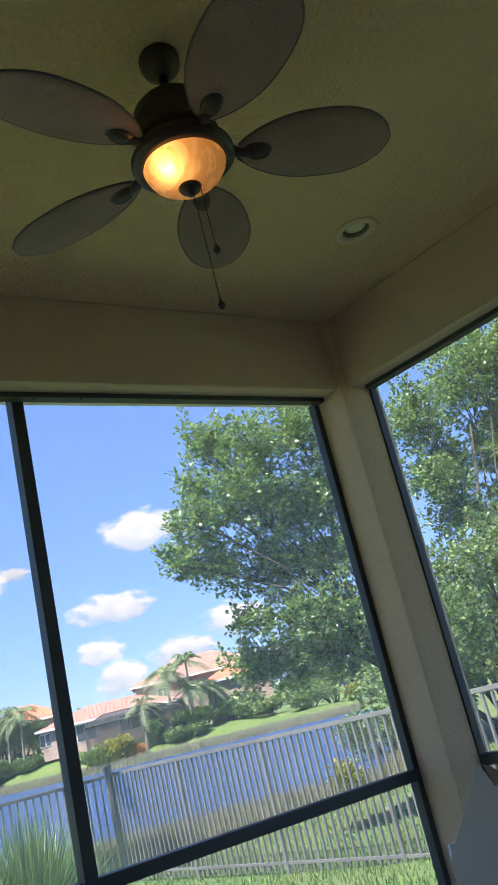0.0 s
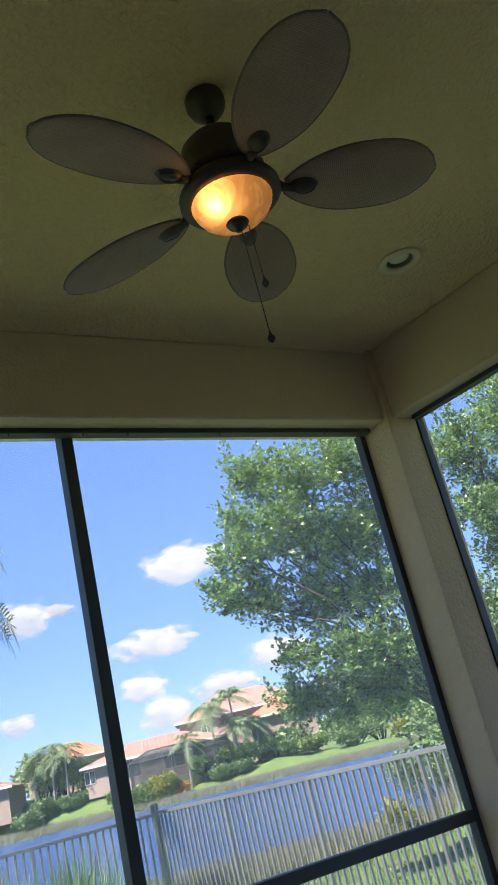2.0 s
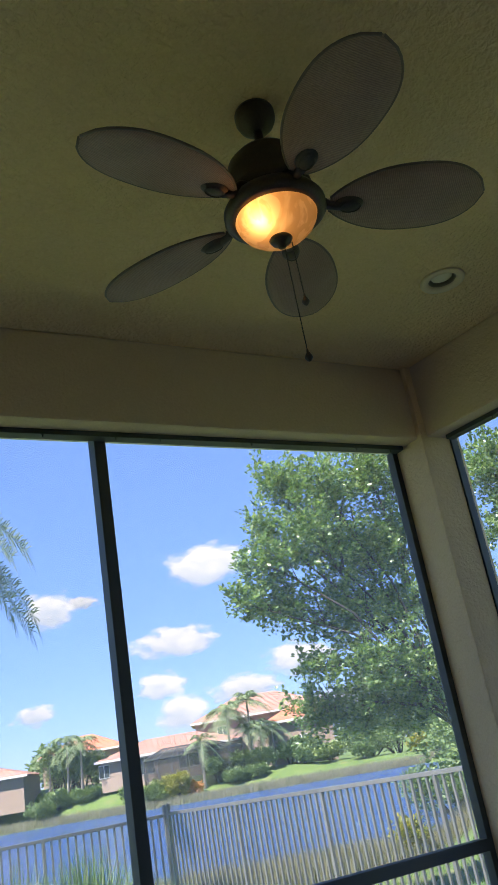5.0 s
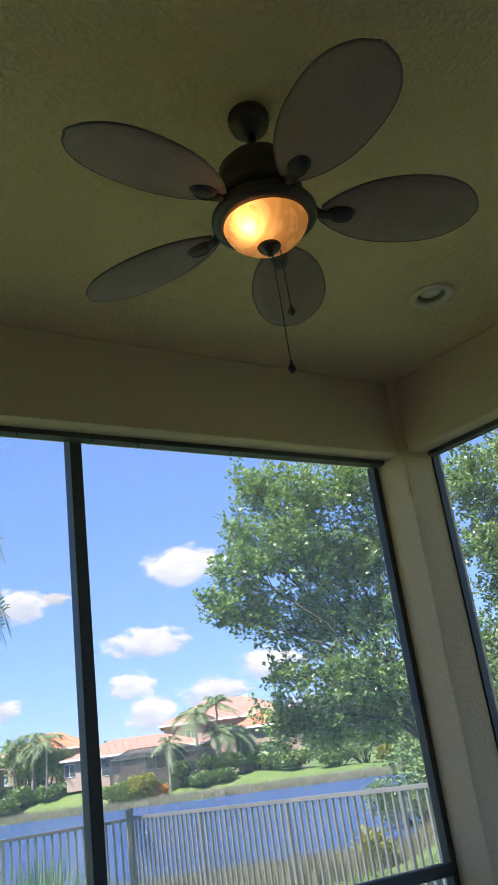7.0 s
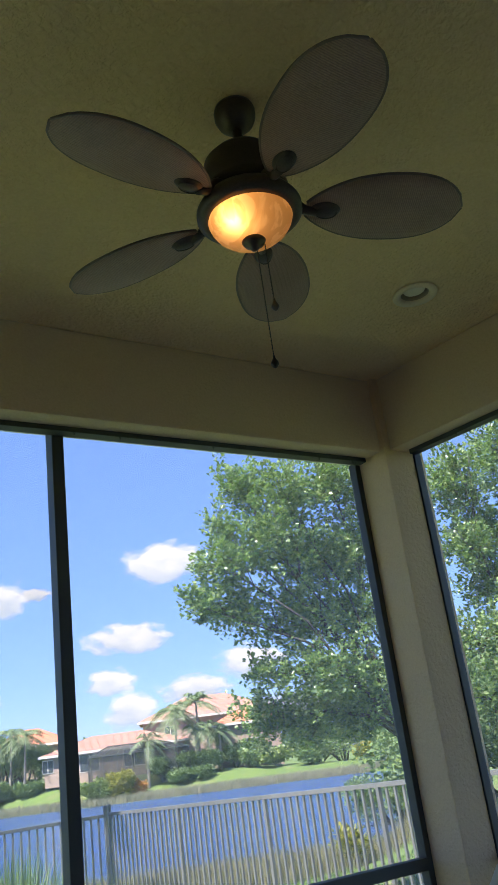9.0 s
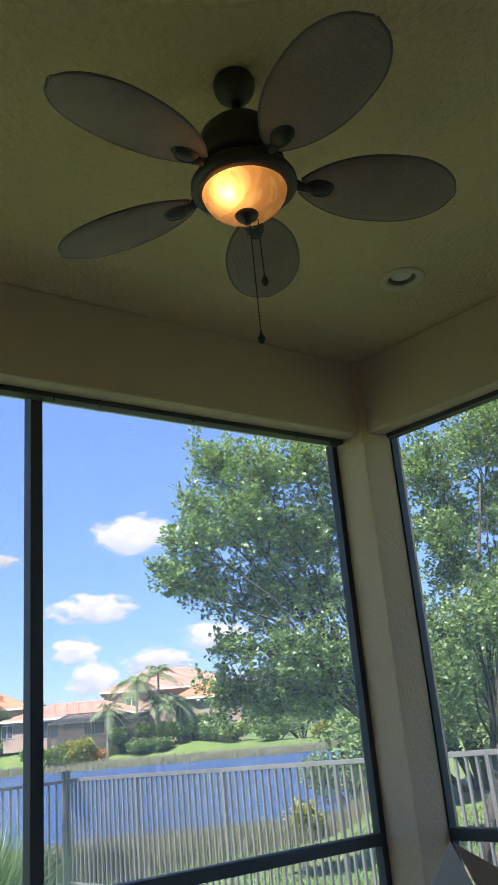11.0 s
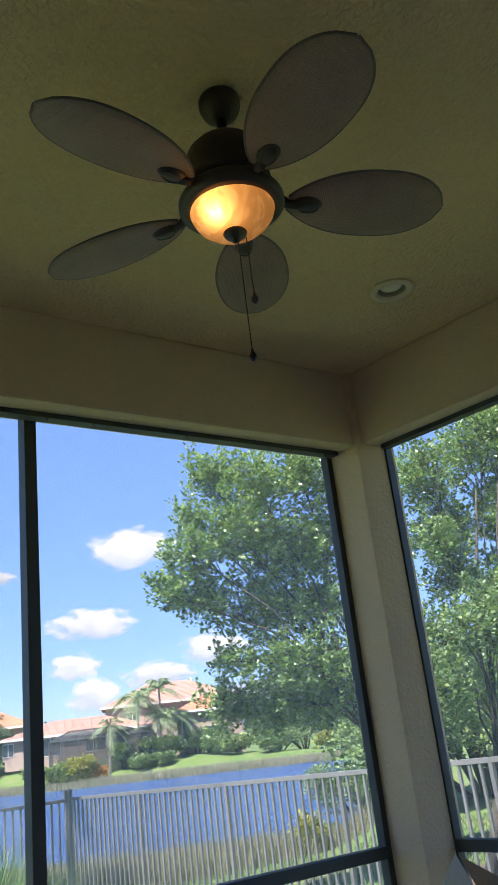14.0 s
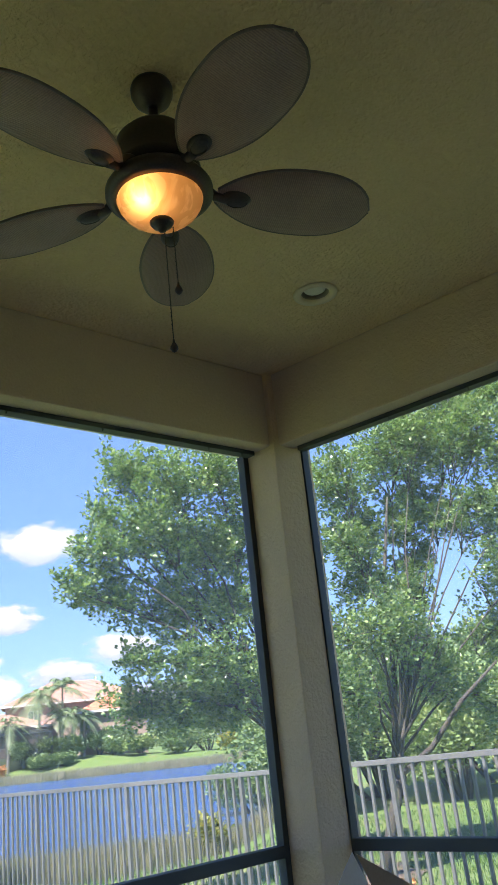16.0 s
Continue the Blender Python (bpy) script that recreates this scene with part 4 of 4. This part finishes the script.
house(*at(105.5, -5.6), 16.0, 10.0, 2.3, 1.8, M["house_wall"], M["roof_pink"], "single-storey house with a pink tile roof", ((-7.6, 1.2, 1.2, 1.4), (-3.0, 1.1, 2.2, 1.9), (2.0, 1.1, 2.4, 1.9)), z=2.2)
house(*by_bearing(50.0, 92.0, 115), 16.5, 11.0, 5.8, 2.8, M["house_wall"], M["roof_pink"], "two-storey house with a pink tile roof", ((-4.9, 4.3, 1.4, 1.4), (-1.0, 4.3, 1.4, 1.4), (3.0, 4.3, 1.4, 1.4), (-4.0, 1.4, 1.8, 1.8)), z=1.5)
house(*by_bearing(31.0, 101.6, 119), 10.5, 9.0, 4.7, 2.3, M["house_wall_tan"], M["roof_orange"], "tan house with an orange tile roof", ((-2.0, 3.6, 1.2, 1.2),), z=1.75)
house(*by_bearing(49.9, 83.0, 104), 7.5, 7.0, 4.2, 1.8, M["house_wall_tan"], M["roof_orange"], "low house wing with an orange tile roof", ((0.0, 1.6, 1.6, 1.6),), z=1.3)
house(*by_bearing(16.5, 94.5, 108), 12.0, 9.0, 2.8, 1.6, M["house_wall_tan"], M["roof_pink"], "low tan house with a pink tile roof", ((2.0, 1.3, 2.4, 1.8), (-2.0, 1.3, 1.6, 1.6)), z=1.8)


def pool_cage(x, y, w, d, h, yaw, label):
    """A dark screened pool enclosure: posts and beams with screen sheets between."""
    cg = thing("pool_cage", pose(x, y, 0.9, 0, 0, yaw), label, "screen enclosure")
    # walls up to the eave, then sloping screen panels up to a flat top
    bm = bmesh.new()
    lo, hi = [(-w / 2, -d / 2), (w / 2, -d / 2), (w / 2, d / 2), (-w / 2, d / 2)], [(-w / 2 + 2.0, -d / 2 + 1.6), (w / 2 - 3.2, -d / 2 + 1.6), (w / 2 - 3.2, d / 2), (-w / 2 + 2.0, d / 2)]
    rings = [[bm.verts.new((x0, y0, z0)) for x0, y0 in r] for r, z0 in ((lo, -1.4), (lo, h), (hi, h + 0.95))]
    for a, b in zip(rings, rings[1:]):
        for k in (3, 0, 1):
            j = (k + 1) % 4
            bm.faces.new((a[k], a[j], b[j], b[k]))
    bm.faces.new(rings[2])
    part("screen_sheet", bm, M["cage_screen"], cg)
    n = 7
    for i in range(n + 1):
        px, qx = -w / 2 + w * i / n, -w / 2 + 2.0 + (w - 5.2) * i / n
        part("post", box(bmesh.new(), (px - 0.04, -d / 2 - 0.05, -1.4), (px + 0.04, -d / 2 + 0.03, h)), M["bronze"], cg)
        part("rafter", tube(bmesh.new(), [(px, -d / 2, h), (qx, -d / 2 + 1.6, h + 0.97)], [0.045, 0.045], 4), M["bronze"], cg)
    part("beam", box(bmesh.new(), (-w / 2, -d / 2 - 0.06, h - 0.05), (w / 2, -d / 2 + 0.02, h + 0.06)), M["bronze"], cg)
    part("beam", box(bmesh.new(), (-w / 2 + 2.0, -d / 2 + 1.55, h + 0.92), (w / 2 - 3.2, -d / 2 + 1.65, h + 1.02)), M["bronze"], cg)
    return cg


pool_cage(*at(97.5, -2.9), 10.8, 5.0, 2.75, -26.7, "dark screened pool enclosure behind the pink-roofed house")


# ---------- clouds, far behind everything ----------
def cloud(x, y, z, w, h, seed, strength):
    """One cloud sheet facing the walk, ragged by noise."""
    m = bpy.data.materials.new("cloud")
    m.use_nodes = True
    nt = m.node_tree
    n, l = nt.nodes, nt.links
    n.remove(n["Principled BSDF"])
    co, mp = n.new("ShaderNodeTexCoord"), n.new("ShaderNodeMapping")
    mp.inputs["Location"].default_value = (seed * 7.3, seed * 3.1, seed)
    ns = n.new("ShaderNodeTexNoise")
    ns.inputs["Scale"].default_value, ns.inputs["Detail"].default_value, ns.inputs["Roughness"].default_value = 2.6, 8, 0.55
    l.new(co.outputs["Object"], mp.inputs[0]), l.new(mp.outputs[0], ns.inputs["Vector"])
    mp.inputs["Scale"].default_value = (w / h * 0.5, 1, 1)
    ln = n.new("ShaderNodeVectorMath")
    ln.operation = "LENGTH"
    l.new(co.outputs["Object"], ln.inputs[0])
    a = n.new("ShaderNodeMath")
    a.operation = "MULTIPLY_ADD"
    a.inputs[1].default_value = -1.05
    l.new(ln.outputs["Value"], a.inputs[0])
    l.new(ns.outputs[0], a.inputs[2])
    r = n.new("ShaderNodeMapRange")
    r.inputs[1].default_value, r.inputs[2].default_value = -0.17, 0.05
    l.new(a.outputs[0], r.inputs[0])
    em, tr, mx = n.new("ShaderNodeEmission"), n.new("ShaderNodeBsdfTransparent"), n.new("ShaderNodeMixShader")
    em.inputs[1].default_value = strength
    # sunlit white tops, shaded bluish grey bases painted into the glow, broken by the same noise
    sp, hb, cr, cm = n.new("ShaderNodeSeparateXYZ"), n.new("ShaderNodeMath"), n.new("ShaderNodeMapRange"), n.new("ShaderNodeMix")
    hb.operation, hb.inputs[1].default_value = "MULTIPLY_ADD", 1.6
    cr.inputs[1].default_value, cr.inputs[2].default_value = 0.45, 1.05
    cm.data_type = "RGBA"
    cm.inputs[6].default_value, cm.inputs[7].default_value = (0.62, 0.71, 0.84, 1), (0.97, 0.98, 1.0, 1)
    l.new(co.outputs["Object"], sp.inputs[0]), l.new(ns.outputs[0], hb.inputs[0]), l.new(sp.outputs[1], hb.inputs[2])
    l.new(hb.outputs[0], cr.inputs[0]), l.new(cr.outputs[0], cm.inputs[0]), l.new(cm.outputs[2], em.inputs[0])
    l.new(r.outputs[0], mx.inputs[0]), l.new(tr.outputs[0], mx.inputs[1]), l.new(em.outputs[0], mx.inputs[2]), l.new(mx.outputs[0], n["Material Output"].inputs[0])
    bm = bmesh.new()
    bm.faces.new([bm.verts.new(p) for p in ((-1, -1, 0), (1, -1, 0), (1, 1, 0), (-1, 1, 0))])
    ob = new("backdrop_cloud", mesh_of("backdrop_cloud", bm, m))
    ob.matrix_world = look((x, y, z), (2 * x + 3, 2 * y + 3, z)) @ Matrix.Diagonal((w / 2, h / 2, 1, 1))
    ob.visible_shadow = False
    return tagged(ob, "white cumulus cloud in the blue sky", "cloud", "", "structure")


for i, (x, y, z, w, h, s) in enumerate(((669, 1338, 349, 185, 92, 0.46), (603, 1368, 219, 172, 64, 0.44), (571, 1383, 149, 100, 56, 0.46), (600, 1370, 100, 95, 80, 0.46),
                                        (791, 1270, 159, 140, 70, 0.46), (402, 1441, 304, 100, 80, 0.44), (455, 1425, 312, 70, 26, 0.36), (705, 1320, 122, 150, 50, 0.44), (365, 1450, 132, 80, 40, 0.44),
                                        (830, 1245, 70, 330, 60, 0.34))):
    cloud(x + 22, y - 11, z + 5, w * 1.42, h * 1.42, i + 1, s * 0.68)

# ---------- carton in the corner ----------
bx = thing("carton", pose(-0.5, -0.625, 0.0, 0, 0, -43.8), "open white cardboard carton with raised flaps by the column", "box")
bm = box(bmesh.new(), (-0.17, 0.0, 0.0), (0.47, 0.28, 0.03))
for lo, hi in (((-0.17, 0.0, 0.03), (0.47, 0.006, 0.72)), ((-0.17, 0.274, 0.03), (0.47, 0.28, 0.72)), ((-0.17, 0.006, 0.03), (-0.164, 0.274, 0.72)), ((0.464, 0.006, 0.03), (0.47, 0.274, 0.72))):
    box(bm, lo, hi)
part("body", bm, M["carton_white"], bx)


def flap(points, thick, material, label):
    """A flat cardboard flap with thickness."""
    bm = bmesh.new()
    f = bm.faces.new([bm.verts.new(p) for p in points])
    r = bmesh.ops.extrude_face_region(bm, geom=[f])["geom"]
    bmesh.ops.translate(bm, vec=thick, verts=[v for v in r if isinstance(v, bmesh.types.BMVert)])
    bmesh.ops.recalc_face_normals(bm, faces=bm.faces)
    return part("flap", bm, material, bx, label)


flap([(-0.17, -0.002, 0.72), (0.138, -0.002, 0.72), (0.02, -0.03, 1.018)], (0, 0.005, 0), M["carton_white"], "white folded carton flap")
flap([(0.145, 0.004, 0.72), (0.47, 0.06, 0.72), (0.032, -0.02, 1.01)], (0, 0.005, 0), M["carton_brown"], "brown inner side of a carton flap")
